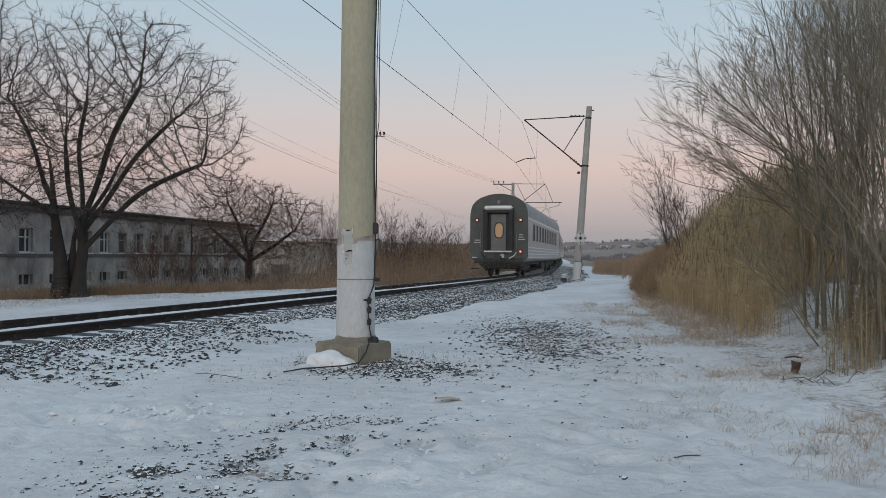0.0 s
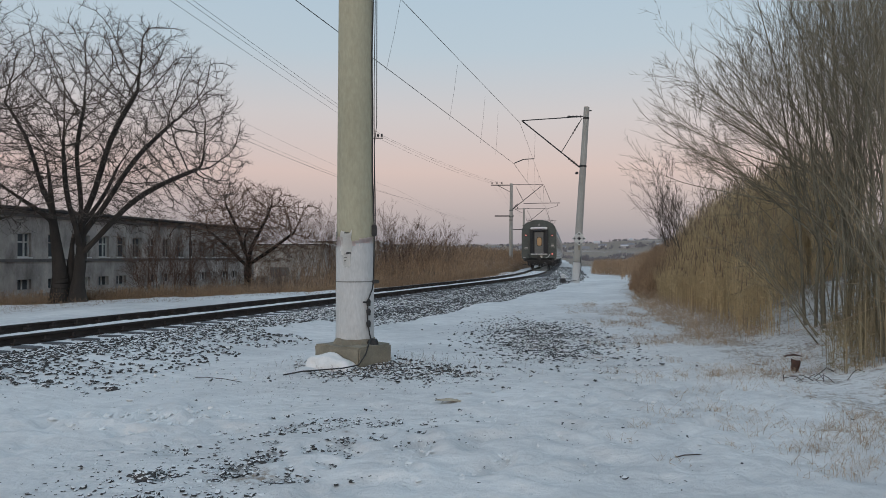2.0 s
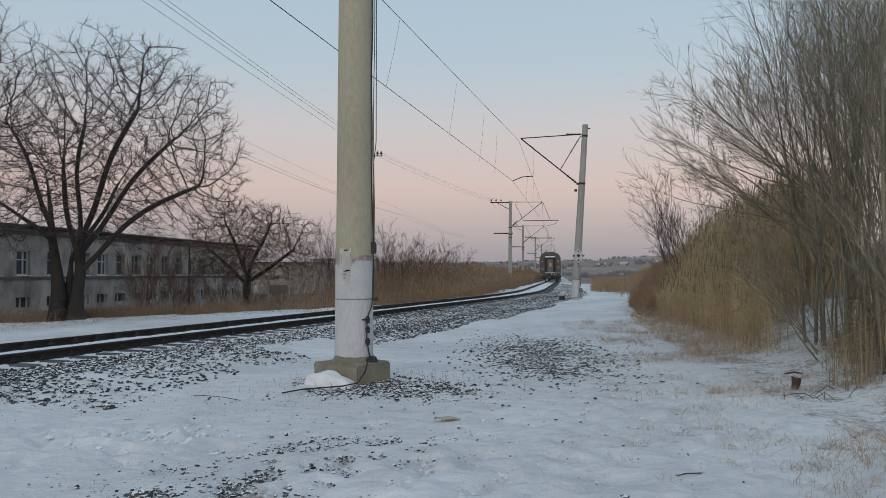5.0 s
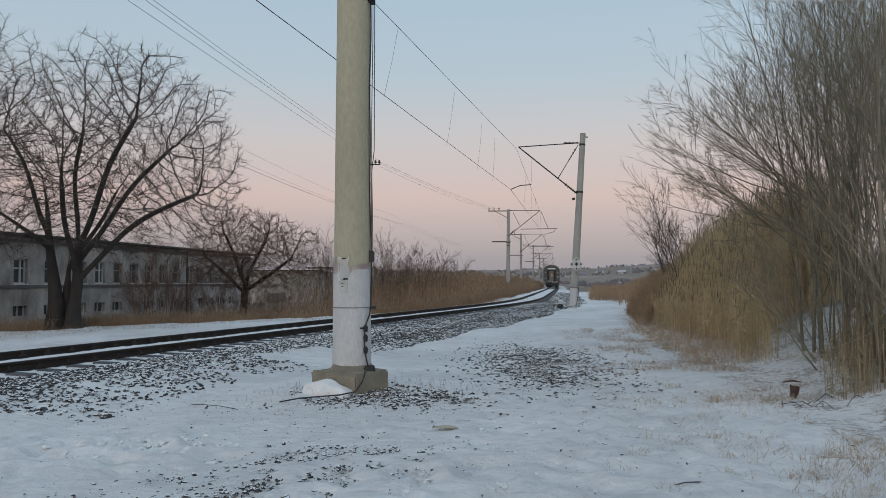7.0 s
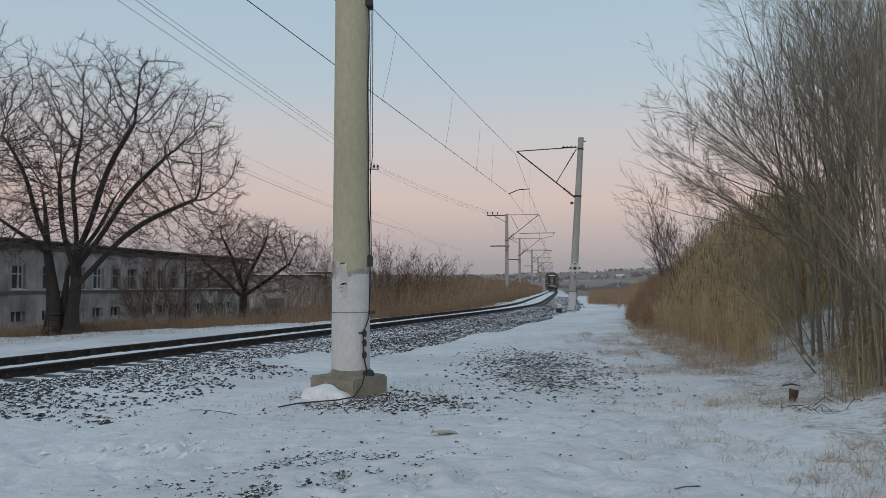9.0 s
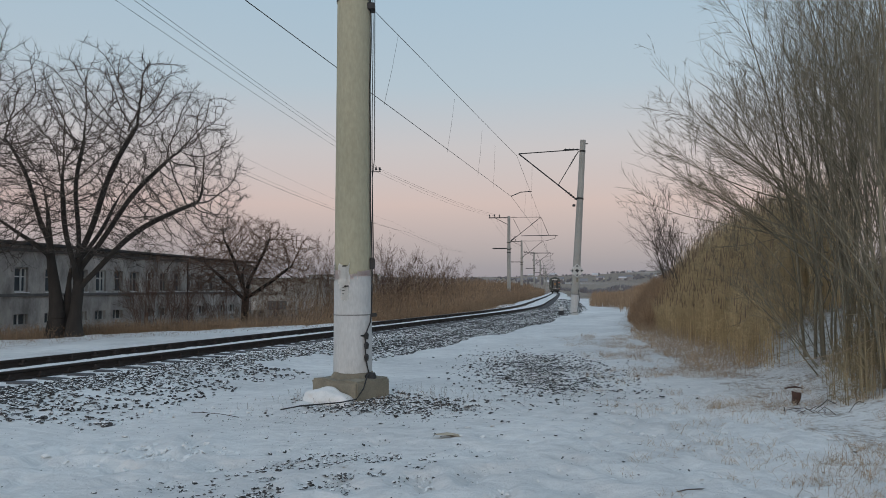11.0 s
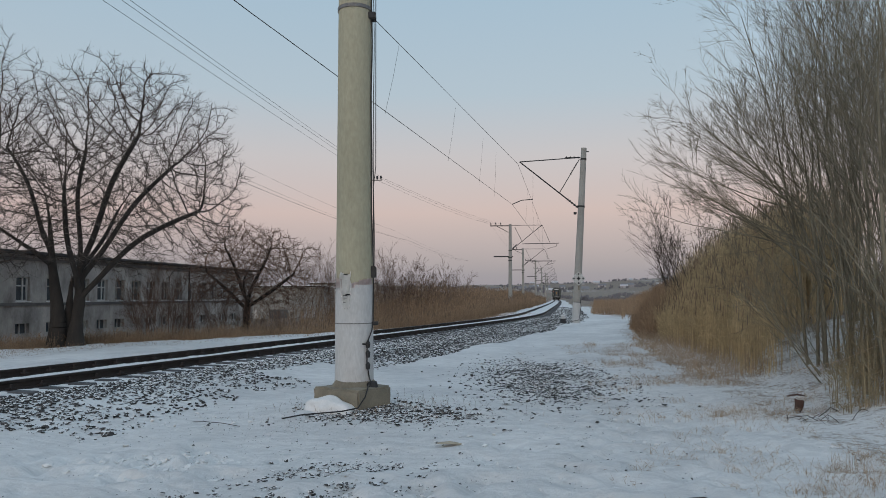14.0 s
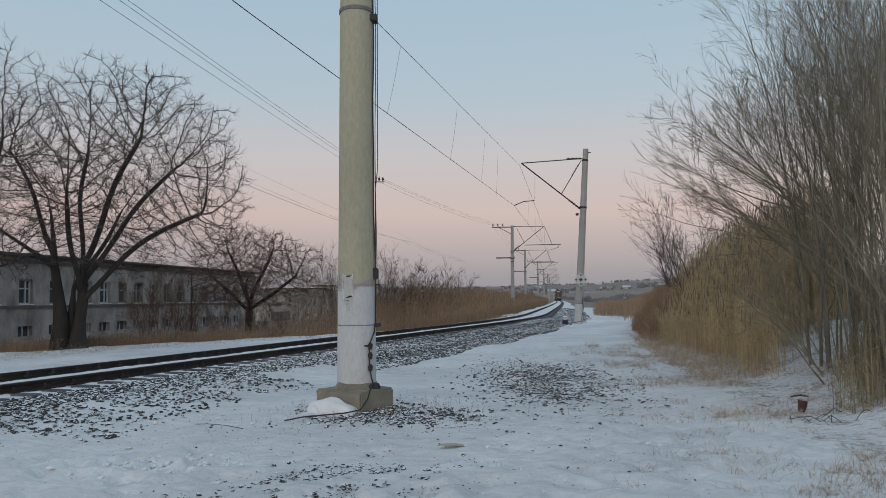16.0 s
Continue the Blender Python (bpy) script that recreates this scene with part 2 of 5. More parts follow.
M_SUNSETPANE.node_tree.nodes["Principled BSDF"].inputs["Roughness"].default_value = 0.15
# far colours are greyed and paled: the haze of distance is in the paint
M_HILLTREE = material("haze_tinted_far_wood", (0.20, 0.19, 0.20), (0.14, 0.13, 0.14), 0.95, 0.02, 0)
M_FARHOUSE = material("haze_tinted_far_wall", (0.46, 0.44, 0.44), (0.36, 0.34, 0.34), 0.9, 0.2, 0, per_object=0.3)
M_FARSNOW = material("haze_tinted_far_snow", (0.55, 0.54, 0.56), (0.48, 0.47, 0.5), 0.9, 0.2, 0)
M_FARROOF = material("haze_tinted_far_roof", (0.24, 0.23, 0.25), (0.20, 0.2, 0.21), 0.9, 0.2, 0)


# ---- mesh helpers ----
def mesh_arrays(name, verts, faces, mats, index=None, smooth=False):
    """A mesh from an array of points and an array of faces with equal corners."""
    verts, faces = np.asarray(verts, dtype=np.float32), np.asarray(faces, dtype=np.int32)
    me = bpy.data.meshes.new(name)
    k = faces.shape[1]
    me.vertices.add(len(verts)); me.vertices.foreach_set("co", verts.ravel())
    me.loops.add(faces.size); me.loops.foreach_set("vertex_index", faces.ravel())
    me.polygons.add(len(faces)); me.polygons.foreach_set("loop_start", np.arange(0, faces.size, k, dtype=np.int32))
    for mm in mats:
        me.materials.append(mm)
    if index is not None:
        me.polygons.foreach_set("material_index", np.asarray(index, dtype=np.int32))
    me.polygons.foreach_set("use_smooth", np.full(len(faces), smooth))
    me.update(calc_edges=True)
    return me


def under(ob, parent):
    if parent is not None:
        ob.parent = parent
    return ob


def part(name, bm, mat, parent=None, label=""):
    me = bpy.data.meshes.new(name)
    bm.to_mesh(me); bm.free()
    me.materials.append(mat)
    return tagged(under(new(name, me), parent), label)


def empty(name, m=None):
    ob = new(name)
    if m is not None:
        ob.matrix_world = m
    return ob


def box(bm, x0, x1, y0, y1, z0, z1, bevel=0.0):
    r = bmesh.ops.create_cube(bm, size=1.0, matrix=Matrix.Translation(((x0 + x1) / 2, (y0 + y1) / 2, (z0 + z1) / 2)) @ Matrix.Diagonal((x1 - x0, y1 - y0, z1 - z0, 1)))
    if bevel:
        es = list({e for v in r["verts"] for e in v.link_edges})
        bmesh.ops.bevel(bm, geom=es, offset=bevel, segments=2, affect="EDGES")
    return bm


def boxed(x0, x1, y0, y1, z0, z1, bevel=0.0):
    return box(bmesh.new(), x0, x1, y0, y1, z0, z1, bevel)


def rod(bm, a, b, r0, r1=None, n=8):
    a, b = Vector(a), Vector(b)
    d = b - a
    m = Matrix.Translation((a + b) / 2) @ d.to_track_quat("Z", "Y").to_matrix().to_4x4()
    bmesh.ops.create_cone(bm, cap_ends=True, segments=n, radius1=r0, radius2=r0 if r1 is None else r1, depth=d.length, matrix=m)
    return bm


def rodded(a, b, r0, r1=None, n=8):
    return rod(bmesh.new(), a, b, r0, r1, n)


def smooth_all(ob, angle=40):
    for p in ob.data.polygons:
        p.use_smooth = True
    ob.data.set_sharp_from_angle(angle=radians(angle))
    return ob


def tube(name, points, r, mat, parent=None, n=6, label=""):
    """A wire or cable along points."""
    P = np.array(points, dtype=float)
    T = np.gradient(P, axis=0)
    T /= np.linalg.norm(T, axis=1)[:, None]
    ref = np.array([0, 0, 1.0]) if np.abs(T[:, 2]).mean() < 0.8 else np.array([0, 1.0, 0])
    A = np.cross(T, ref); A /= np.linalg.norm(A, axis=1)[:, None]
    B = np.cross(A, T)
    ang = np.arange(n) * 2 * math.pi / n
    V = (P[:, None] + r * (np.cos(ang)[None, :, None] * A[:, None] + np.sin(ang)[None, :, None] * B[:, None])).reshape(-1, 3)
    i = np.arange(len(P) - 1)[:, None] * n + np.arange(n)[None]
    j = np.arange(len(P) - 1)[:, None] * n + (np.arange(n)[None] + 1) % n
    F = np.stack([i, j, j + n, i + n], -1).reshape(-1, 4)
    return tagged(under(new(name, mesh_arrays(name, V, F, [mat], smooth=True)), parent), label)


def segments_mesh(name, segs, n, mats, index=None):
    """Tapered prisms for many branch pieces: rows of ax ay az bx by bz r0 r1."""
    S = np.array(segs, dtype=float)
    a, b, r0, r1 = S[:, 0:3], S[:, 3:6], S[:, 6], S[:, 7]
    d = b - a
    d /= np.maximum(np.linalg.norm(d, axis=1), 1e-6)[:, None]
    ref = np.where((np.abs(d[:, 2]) > 0.9)[:, None], np.array([[1.0, 0, 0]]), np.array([[0, 0, 1.0]]))
    u = np.cross(d, ref); u /= np.linalg.norm(u, axis=1)[:, None]
    w = np.cross(u, d)
    ang = np.arange(n) * 2 * math.pi / n
    ring = np.cos(ang)[None, :, None] * u[:, None] + np.sin(ang)[None, :, None] * w[:, None]
    V = np.concatenate([a[:, None] + ring * r0[:, None, None], b[:, None] + ring * r1[:, None, None]], 1).reshape(-1, 3)
    k = np.arange(len(S))[:, None] * 2 * n
    i, j = np.arange(n)[None], (np.arange(n)[None] + 1) % n
    F = np.stack([k + i, k + j, k + j + n, k + i + n], -1).reshape(-1, 4)
    return mesh_arrays(name, V, F, mats, None if index is None else np.repeat(index, n), smooth=n > 4)


# ---- the line of the track: right rail's inner path by distance along it ----
DS = 0.25
TS = np.arange(-40, 420, DS)
_u = np.clip((TS - 20.13) / (58.27 - 20.13), 0, 1)
_u = _u * _u * (3 - 2 * _u)
HEAD = np.radians(19.264 + (9.88 - 19.264) * _u - 0.589 * np.clip(TS - 70, 0, None) / 100)
TX, TY = np.cumsum(np.sin(HEAD)) * DS, np.cumsum(np.cos(HEAD)) * DS
TX += -6.5973 - np.interp(0, TS, TX)
TY += 10.59 - np.interp(0, TS, TY)
RAIL_Z = EYE - 1.165
TX, TY = TX - 0.80 * np.cos(HEAD), TY + 0.80 * np.sin(HEAD)  # centre line
TX += 0.22 * np.exp(-((TS - 36) / 13) ** 2)


def on_track(s, off=0.0, z=0.0):
    """A place by the distance along the track, off metres to its right and z above the rail heads."""
    h = np.interp(s, TS, HEAD)
    return np.array([np.interp(s, TS, TX) + off * np.cos(h), np.interp(s, TS, TY) - off * np.sin(h), RAIL_Z + z + 0 * h])


def heading(s):
    return float(np.interp(s, TS, HEAD))


def from_track(x, y):
    """Metres to the right of the track's centre line, nearly."""
    h = np.interp(y, TY, HEAD)
    return (x - np.interp(y, TY, TX)) * np.cos(h)


def sstep(a, b, x):
    u = np.clip((x - a) / (b - a), 0, 1)
    return u * u * (3 - 2 * u)


EDGE = np.array([(-60, -28), (20, -19.0), (28, -17.0), (34, -12), (39.5, -6.0), (43, -2.6), (47, 1.4), (65, 5.9), (90, 10.6), (120, 15.7), (160, 22.3), (203, 29.4), (300, 45.4), (3000, 560)])
BANK = np.array([(-60, 4.0), (8, 4.0), (17, 5.0), (30, 7.4), (57, 14.5), (100, 24), (300, 66), (3000, 700)])


def waves(x, y, f, seed):
    r = np.random.RandomState(seed)
    out = 0
    for k in range(6):
        a, p = r.uniform(0, 6.28), r.uniform(0, 6.28)
        ff = f * 1.7 ** (k * 0.7)
        out = out + np.sin(ff * (x * np.cos(a) + y * np.sin(a)) + p) / (1 + k * 0.6)
    return out / 2.4


def ground_height(x, y):
    x, y = np.asarray(x, float), np.asarray(y, float)
    d = from_track(x, y)
    r = np.hypot(x, y)
    right = 0.225 * (1 - sstep(1.7, 4.3, d)) + 0.10 * np.exp(-((x + 1.2) ** 2 + (y - 10.5) ** 2) / 1.6) + 0.12 * np.exp(-((x - 7.3) ** 2 + (y - 40) ** 2) / 30)
    e = x - np.interp(y, BANK[:, 0], BANK[:, 1])
    right = right + 1.15 * sstep(0.4, 4.2, e) + 0.02 * sstep(-2, 0, e)
    lw = np.interp(y, EDGE[:, 0], EDGE[:, 1]) - x
    left = 0.235 - 0.47 * sstep(1.5, 5.5, -d) - (0.9 - 0.45 * sstep(42, 56, y)) * sstep(-0.5, 5, lw)
    z = np.where(d > 0, right, left)
    z = np.where((d > -2.0) & (d < 1.0), 0.215, z)
    z = np.where((d >= 1.0) & (d < 1.7), 0.225, z)
    calm = sstep(1.5, 2.4, np.abs(d))
    z = z + calm * (0.035 * waves(x, y, 1.1, 3) + 0.012 * waves(x, y, 5.5, 4) + 0.006 * waves(x, y, 13.0, 8) * (r < 25)) + 0.03 * waves(x, y, 2.6, 9) * sstep(2.0, 3.0, -d) * (r < 90) + calm * sstep(25, 60, r) * 0.12 * waves(x, y, 0.25, 5)
    far = sstep(350, 1700, r)
    z = z - 1.5 * sstep(90, 300, r) * sstep(6, 30, np.abs(d)) + far * (34 + 9 * waves(x, y, 0.004, 6) + 3 * waves(x, y, 0.02, 7))
    return z


def ground_at(x, y):
    return float(ground_height(np.array([x]), np.array([y]))[0])


def build_ground():
    ang = np.radians(np.concatenate([np.arange(-42, 42, 0.22), np.arange(42, 318, 4.0)]))
    rad = np.concatenate([[0.3, 1.0, 2.0], np.geomspace(3.0, 90, 330), np.geomspace(92, 4200, 90)])
    A, R = np.meshgrid(ang, rad)
    x, y = R * np.sin(A), R * np.cos(A)
    z = ground_height(x, y)
    # trodden dents with raised rims in the snow before the pole
    r0 = np.random.RandomState(19)
    near = (R < 17) & (np.abs(A) < 0.75)
    dx, dy = x[near], y[near]
    dz = np.zeros_like(dx)
    spots = [(-2.9, 7.1, 0.65, 0.4, 60), (-4.0, 6.2, 0.8, 0.5, 24), (0.1, 5.7, 0.9, 0.5, 60), (2.2, 8.2, 0.9, 1.7, 80), (3.3, 6.6, 0.7, 1.0, 40), (-0.6, 8.0, 2.4, 1.6, 40), (2.6, 11.5, 1.0, 1.8, 40)]
    for cx, cy, sx, sy, k in spots:
        for _ in range(k):
            px, py, w, an = r0.normal(cx, sx), r0.normal(cy, sy), r0.uniform(0.07, 0.15), r0.uniform(0, 3.14)
            u = ((dx - px) * np.cos(an) + (dy - py) * np.sin(an)) / (w * 1.7)
            v = (-(dx - px) * np.sin(an) + (dy - py) * np.cos(an)) / w
            q = u * u + v * v
            dz += np.where(q < 12, -0.075 * np.exp(-q) + 0.036 * np.exp(-q / 2.5), 0)
    z[near] += dz * sstep(2.2, 3.2, from_track(dx, dy))
    nr, na = x.shape
    V = np.stack([x, y, z], -1).reshape(-1, 3)
    i = (np.arange(nr - 1)[:, None] * na + np.arange(na)[None])
    j = (np.arange(nr - 1)[:, None] * na + (np.arange(na)[None] + 1) % na)
    F = np.stack([i, i + na, j + na, j], -1).reshape(-1, 4)
    hub = len(V)
    V = np.concatenate([V, [[0, 0, z[0].mean()]]])
    ii = np.arange(0, na, 2)
    F = np.concatenate([F, np.stack([np.full(len(ii), hub), ii, (ii + 1) % na, (ii + 2) % na], -1)])
    me = mesh_arrays("ground", V, F, [M_GROUND], smooth=True)
    px, py = V[:, 0], V[:, 1]
    d = from_track(px, py)
    r = np.hypot(px, py)
    e = px - np.interp(py, BANK[:, 0], BANK[:, 1])
    bare = 0.24 + 0.09 * waves(px, py, 0.9, 61) * (r < 60)
    bare = np.maximum(bare, 0.47 * sstep(-1.6, 0.2, e) + 0.08 * sstep(0, 3, e) * sstep(12, 20, py))
    bare = np.maximum(bare, np.where((d > 1.6) & (d < 4.6), 0.36, 0))
    bare = np.where(np.abs(d) < 1.6, 0.12, bare)
    lw = np.interp(py, EDGE[:, 0], EDGE[:, 1]) - px
    bare = np.maximum(bare, (0.30 * sstep(-3, -0.5, lw) + 0.4 * sstep(-0.8, 0.8, lw)) * (r < 400) * (d < 0))
    for cx, cy, sx, sy, k in STONY:
        bare = np.maximum(bare, k * np.exp(-((px - cx) / sx) ** 2 - ((py - cy) / sy) ** 2))
    bare = np.maximum(bare, (0.66 + 0.12 * waves(px, py, 0.014, 63)) * sstep(70, 140, r) * ((np.abs(d) > 3) | (r > 330)))
    at = me.attributes.new("bare", "FLOAT", "POINT")
    at.data.foreach_set("value", bare.astype(np.float32))
    return tagged(new("ground", me), "snow-dusted earth with stony patches and dead grass", "ground", kind="structure")


STONY = [(-1.45, 5.3, 0.8, 0.7, 0.50), (-0.95, 6.5, 0.8, 0.6, 0.46), (1.7, 13.0, 0.9, 2.8, 0.52), (-1.1, 9.7, 1.0, 0.6, 0.55)]
ground = build_ground()


# ---- gravel: half-sunk broken stones ----
def stones_mesh(name, x, y, size, seed, sink=0.25, mats=(M_STONE,)):
    r = np.random.RandomState(seed)
    base = np.array([(1, 0, 0), (-1, 0, 0), (0, 1, 0), (0, -1, 0), (0, 0, 1), (0, 0, -1), (.62, .62, .62), (-.62, .62, .62), (.62, -.62, .62), (-.62, -.62, .62)])
    tri = np.array([(6, 4, 7), (4, 9, 7), (4, 8, 9), (4, 6, 8), (6, 7, 2), (9, 8, 3), (8, 6, 0), (7, 9, 1), (0, 6, 2), (2, 7, 1), (1, 9, 3), (3, 8, 0)])
    n = len(x)
    V = base[None] * (1 + r.uniform(-0.38, 0.3, (n, 10, 1)))
    V = V * (np.stack([r.uniform(0.7, 1.35, n), r.uniform(0.6, 1.1, n), r.uniform(0.42, 0.85, n)], -1)[:, None])
    a = r.uniform(0, 6.28, n); t = r.uniform(-0.5, 0.5, n)
    c, s = np.cos(a)[:, None], np.sin(a)[:, None]
    X, Y, Z = V[..., 0], V[..., 1], V[..., 2]
    Z, X = Z * np.cos(t)[:, None] + X * np.sin(t)[:, None], X * np.cos(t)[:, None] - Z * np.sin(t)[:, None]
    X, Y = X * c - Y * s, X * s + Y * c
    V = np.stack([X, Y, Z], -1) * size[:, None, None]
    V += np.stack([x, y, ground_height(x, y) + size * sink * r.uniform(-0.6, 1.2, n)], -1)[:, None]
    F = (np.arange(n)[:, None, None] * 10 + tri[None]).reshape(-1, 3)
    return mesh_arrays(name, V.reshape(-1, 3), F, list(mats))


track = tagged(empty("railway_track"), "single railway track on snowy crushed-stone ballast", "railway track", kind="structure")


def ballast():
    r = np.random.RandomState(11)
    n = 54000
    s = -6 + 92 * r.uniform(0, 1, n) ** 1.5
    d = 1.45 + 2.75 * r.uniform(0, 1, n)
    p = on_track(s, d)
    keep = d < 3.95 + 0.2 * waves(s, s * 0.3, 0.9, 23)
    # near the pole deeper snow hides the stones lower on the shoulder
    w = waves(p[0], p[1], 1.3, 21) + 0.5 * waves(p[0], p[1], 3.1, 22)
    deep = (1 - sstep(5, 10, s)) * sstep(1.9, 3.0, d)
    keep &= w > -1.2 + 1.1 * deep
    keep &= r.uniform(0, 1, n) < 0.95 - 0.55 * deep - 0.35 * sstep(3.0, 4.2, d)
    s, d, p = s[keep], d[keep], p[:, keep]
    me = stones_mesh("ballast_stones", p[0], p[1], r.uniform(0.017, 0.042, len(s)) * (1 + 0.35 * sstep(5, 16, s) + 0.6 * sstep(22, 60, s)), 12, 0.15)
    tagged(under(new("ballast_stones", me), track), "loose grey crushed stones showing through snow", kind="stuff")
    n = 3500
    s = r.uniform(-4, 45, n); d = -1.5 - np.abs(r.normal(0, 0.8, n))
    p = on_track(s, d)
    me = stones_mesh("ballast_stones", p[0], p[1], r.uniform(0.02, 0.045, n), 13, 0.0)
    tagged(under(new("ballast_stones", me), track), "scattered stones almost buried in snow", kind="stuff")


ballast()


def gravel_patch(name, label, cx, cy, sx, sy, n, lo, hi, seed, cut=-0.2, f=2.2):
    r = np.random.RandomState(seed)
    x, y = r.normal(cx, sx * 0.62, n), r.normal(cy, sy * 0.62, n)
    keep = (waves(x, y, f, seed + 50) > cut)
    x, y = x[keep], y[keep]
    me = stones_mesh(name, x, y, lo + (hi - lo) * r.uniform(0, 1, len(x)) ** 2.2, seed + 1)
    tagged(new(name, me), label, "gravel", kind="stuff")


gravel_patch("gravel", "dark crushed stones lying in trodden snow", -1.5, 5.3, 0.8, 0.75, 1900, 0.008, 0.028, 31, -0.45)
gravel_patch("gravel", "dark crushed stones lying in trodden snow", -0.85, 6.5, 0.9, 0.55, 900, 0.008, 0.026, 33, -0.4)
gravel_patch("gravel", "dark stones and frozen soil round the pole's footing", -0.75, 9.72, 1.0, 0.5, 1700, 0.010, 0.038, 35, -0.5)
gravel_patch("gravel", "thin gravel on the trodden snow path", 1.95, 13.9, 1.05, 3.1, 5200, 0.012, 0.038, 37, -0.75, 1.6)
gravel_patch("gravel", "a few stones scattered over snow", -0.5, 8.0, 2.6, 2.4, 220, 0.008, 0.024, 39, -0.9)
def snow_lumps(cx, cy, sx, sy, n, lo, hi, seed):
    r = np.random.RandomState(seed)
    x, y = r.normal(cx, sx, n), r.normal(cy, sy, n)
    me = stones_mesh("snow_lumps", x, y, lo + (hi - lo) * r.uniform(0, 1, n) ** 2, seed, -0.5, (M_SNOW,))
    tagged(new("snow_lumps", me), "crumbled crusts of trodden snow", "snow", kind="stuff")


gravel_patch("gravel", "broken stones spilled from the ballast over snow", -5.4, 8.7, 1.0, 0.6, 1100, 0.012, 0.042, 45, -0.1)
gravel_patch("gravel", "specks of grit and soil on the trodden snow", -0.5, 8.0, 4.2, 3.6, 3600, 0.003, 0.011, 43, -0.6, 1.1)
snow_lumps(-2.75, 7.1, 0.42, 0.25, 700, 0.010, 0.050, 301)
snow_lumps(-0.1, 5.6, 0.6, 0.35, 260, 0.007, 0.028, 303)
snow_lumps(-3.4, 9.4, 0.9, 0.4, 110, 0.01, 0.04, 305)
snow_lumps(2.4, 8.3, 1.3, 1.8, 420, 0.008, 0.040, 307)
gravel_patch("gravel", "a few stones scattered over snow", 1.5, 6.5, 2.2, 1.6, 160, 0.006, 0.016, 41, -0.9)


# ---- rails, sleepers and fastenings ----
def rail(off):
    prof = [(-0.066, -0.15), (0.066, -0.15), (0.066, -0.138), (0.011, -0.120), (0.009, -0.046), (0.036, -0.034), (0.036, -0.004), (0.03, 0.0),
            (-0.03, 0.0), (-0.036, -0.004), (-0.036, -0.034), (-0.009, -0.046), (-0.011, -0.120), (-0.066, -0.138)]
    ss = np.concatenate([np.arange(-30, 80, 1.0), np.arange(80, 400, 4.0)])
    k = len(prof)
    V = np.array([on_track(s, off + px, pz) for s in ss for px, pz in prof])
    i = np.arange(len(ss) - 1)[:, None] * k + np.arange(k)[None]
    j = np.arange(len(ss) - 1)[:, None] * k + (np.arange(k)[None] + 1) % k
    F = np.stack([i, j, j + k, i + k], -1).reshape(-1, 4)
    idx = np.tile(np.array([1 if q == 7 else 0 for q in range(k)]), len(ss) - 1)
    return under(new("rail", mesh_arrays("rail", V, F, [M_RUST, M_SHINE], idx)), track)


tagged(rail(0.80), "dark rusty rail with a worn head")
tagged(rail(-0.80), "dark rusty rail with a worn head")


def snow_bed(o0, o1, label, z, seed):
    """Snow lying level with the sleepers."""
    ss = np.concatenate([np.arange(-20, 60, 0.12), np.arange(60, 330, 1.5)])
    oo = np.linspace(o0, o1, 9)
    r = np.random.RandomState(seed)
    V = np.array([on_track(ss, o, z) for o in oo]).transpose(2, 0, 1)
    V[..., 2] += r.normal(0, 0.004, V.shape[:2]) + 0.012 * waves(V[..., 0], V[..., 1], 6, seed)
    V[..., 2] -= (0.008 * sstep(38, 60, ss))[:, None]
    V[:, (0, -1), 2] -= 0.03
    k = len(oo)
    i = np.arange(len(ss) - 1)[:, None] * k + np.arange(k - 1)[None]
    F = np.stack([i, i + 1, i + 1 + k, i + k], -1).reshape(-1, 4)
    tagged(under(new("snow_bed", mesh_arrays("snow_bed", V.reshape(-1, 3), F, [M_SNOW], smooth=True)), track), label)


snow_bed(-0.71, 0.71, "snow packed between the rails", -0.116, 1)
snow_bed(0.875, 0.99, "snow banked against the rail's foot", -0.148, 3)
snow_bed(0.96, 1.62, "thin snow lying between the sleeper ends", -0.162, 4)
snow_bed(-1.9, -0.89, "snow beside the rail", -0.115, 2)


def sleeper_mesh():
    bm = bmesh.new()
    box(bm, -1.40, 1.40, -0.135, 0.135, -0.2, 0.0)
    for v in bm.verts:
        if v.co.z > -0.1:
            v.co.y *= 0.72
            v.co.x *= 0.985
    bmesh.ops.bevel(bm, geom=list(bm.edges), offset=0.012, segments=1, affect="EDGES")
    me = bpy.data.meshes.new("sleeper")
    bm.to_mesh(me); bm.free()
    me.materials.append(M_SLEEPER)
    return me


def clip_mesh():
    bm = bmesh.new()
    box(bm, -0.05, 0.05, -0.06, 0.06, 0.0, 0.028, 0.006)
    rod(bm, (0.0, 0, 0.02), (0.0, 0, 0.08), 0.024, 0.020, 6)
    rod(bm, (-0.02, -0.055, 0.03), (-0.02, 0.055, 0.03), 0.012, None, 6)
    me = bpy.data.meshes.new("fastening")
    bm.to_mesh(me); bm.free()
    me.materials.append(M_RUST)
    return me


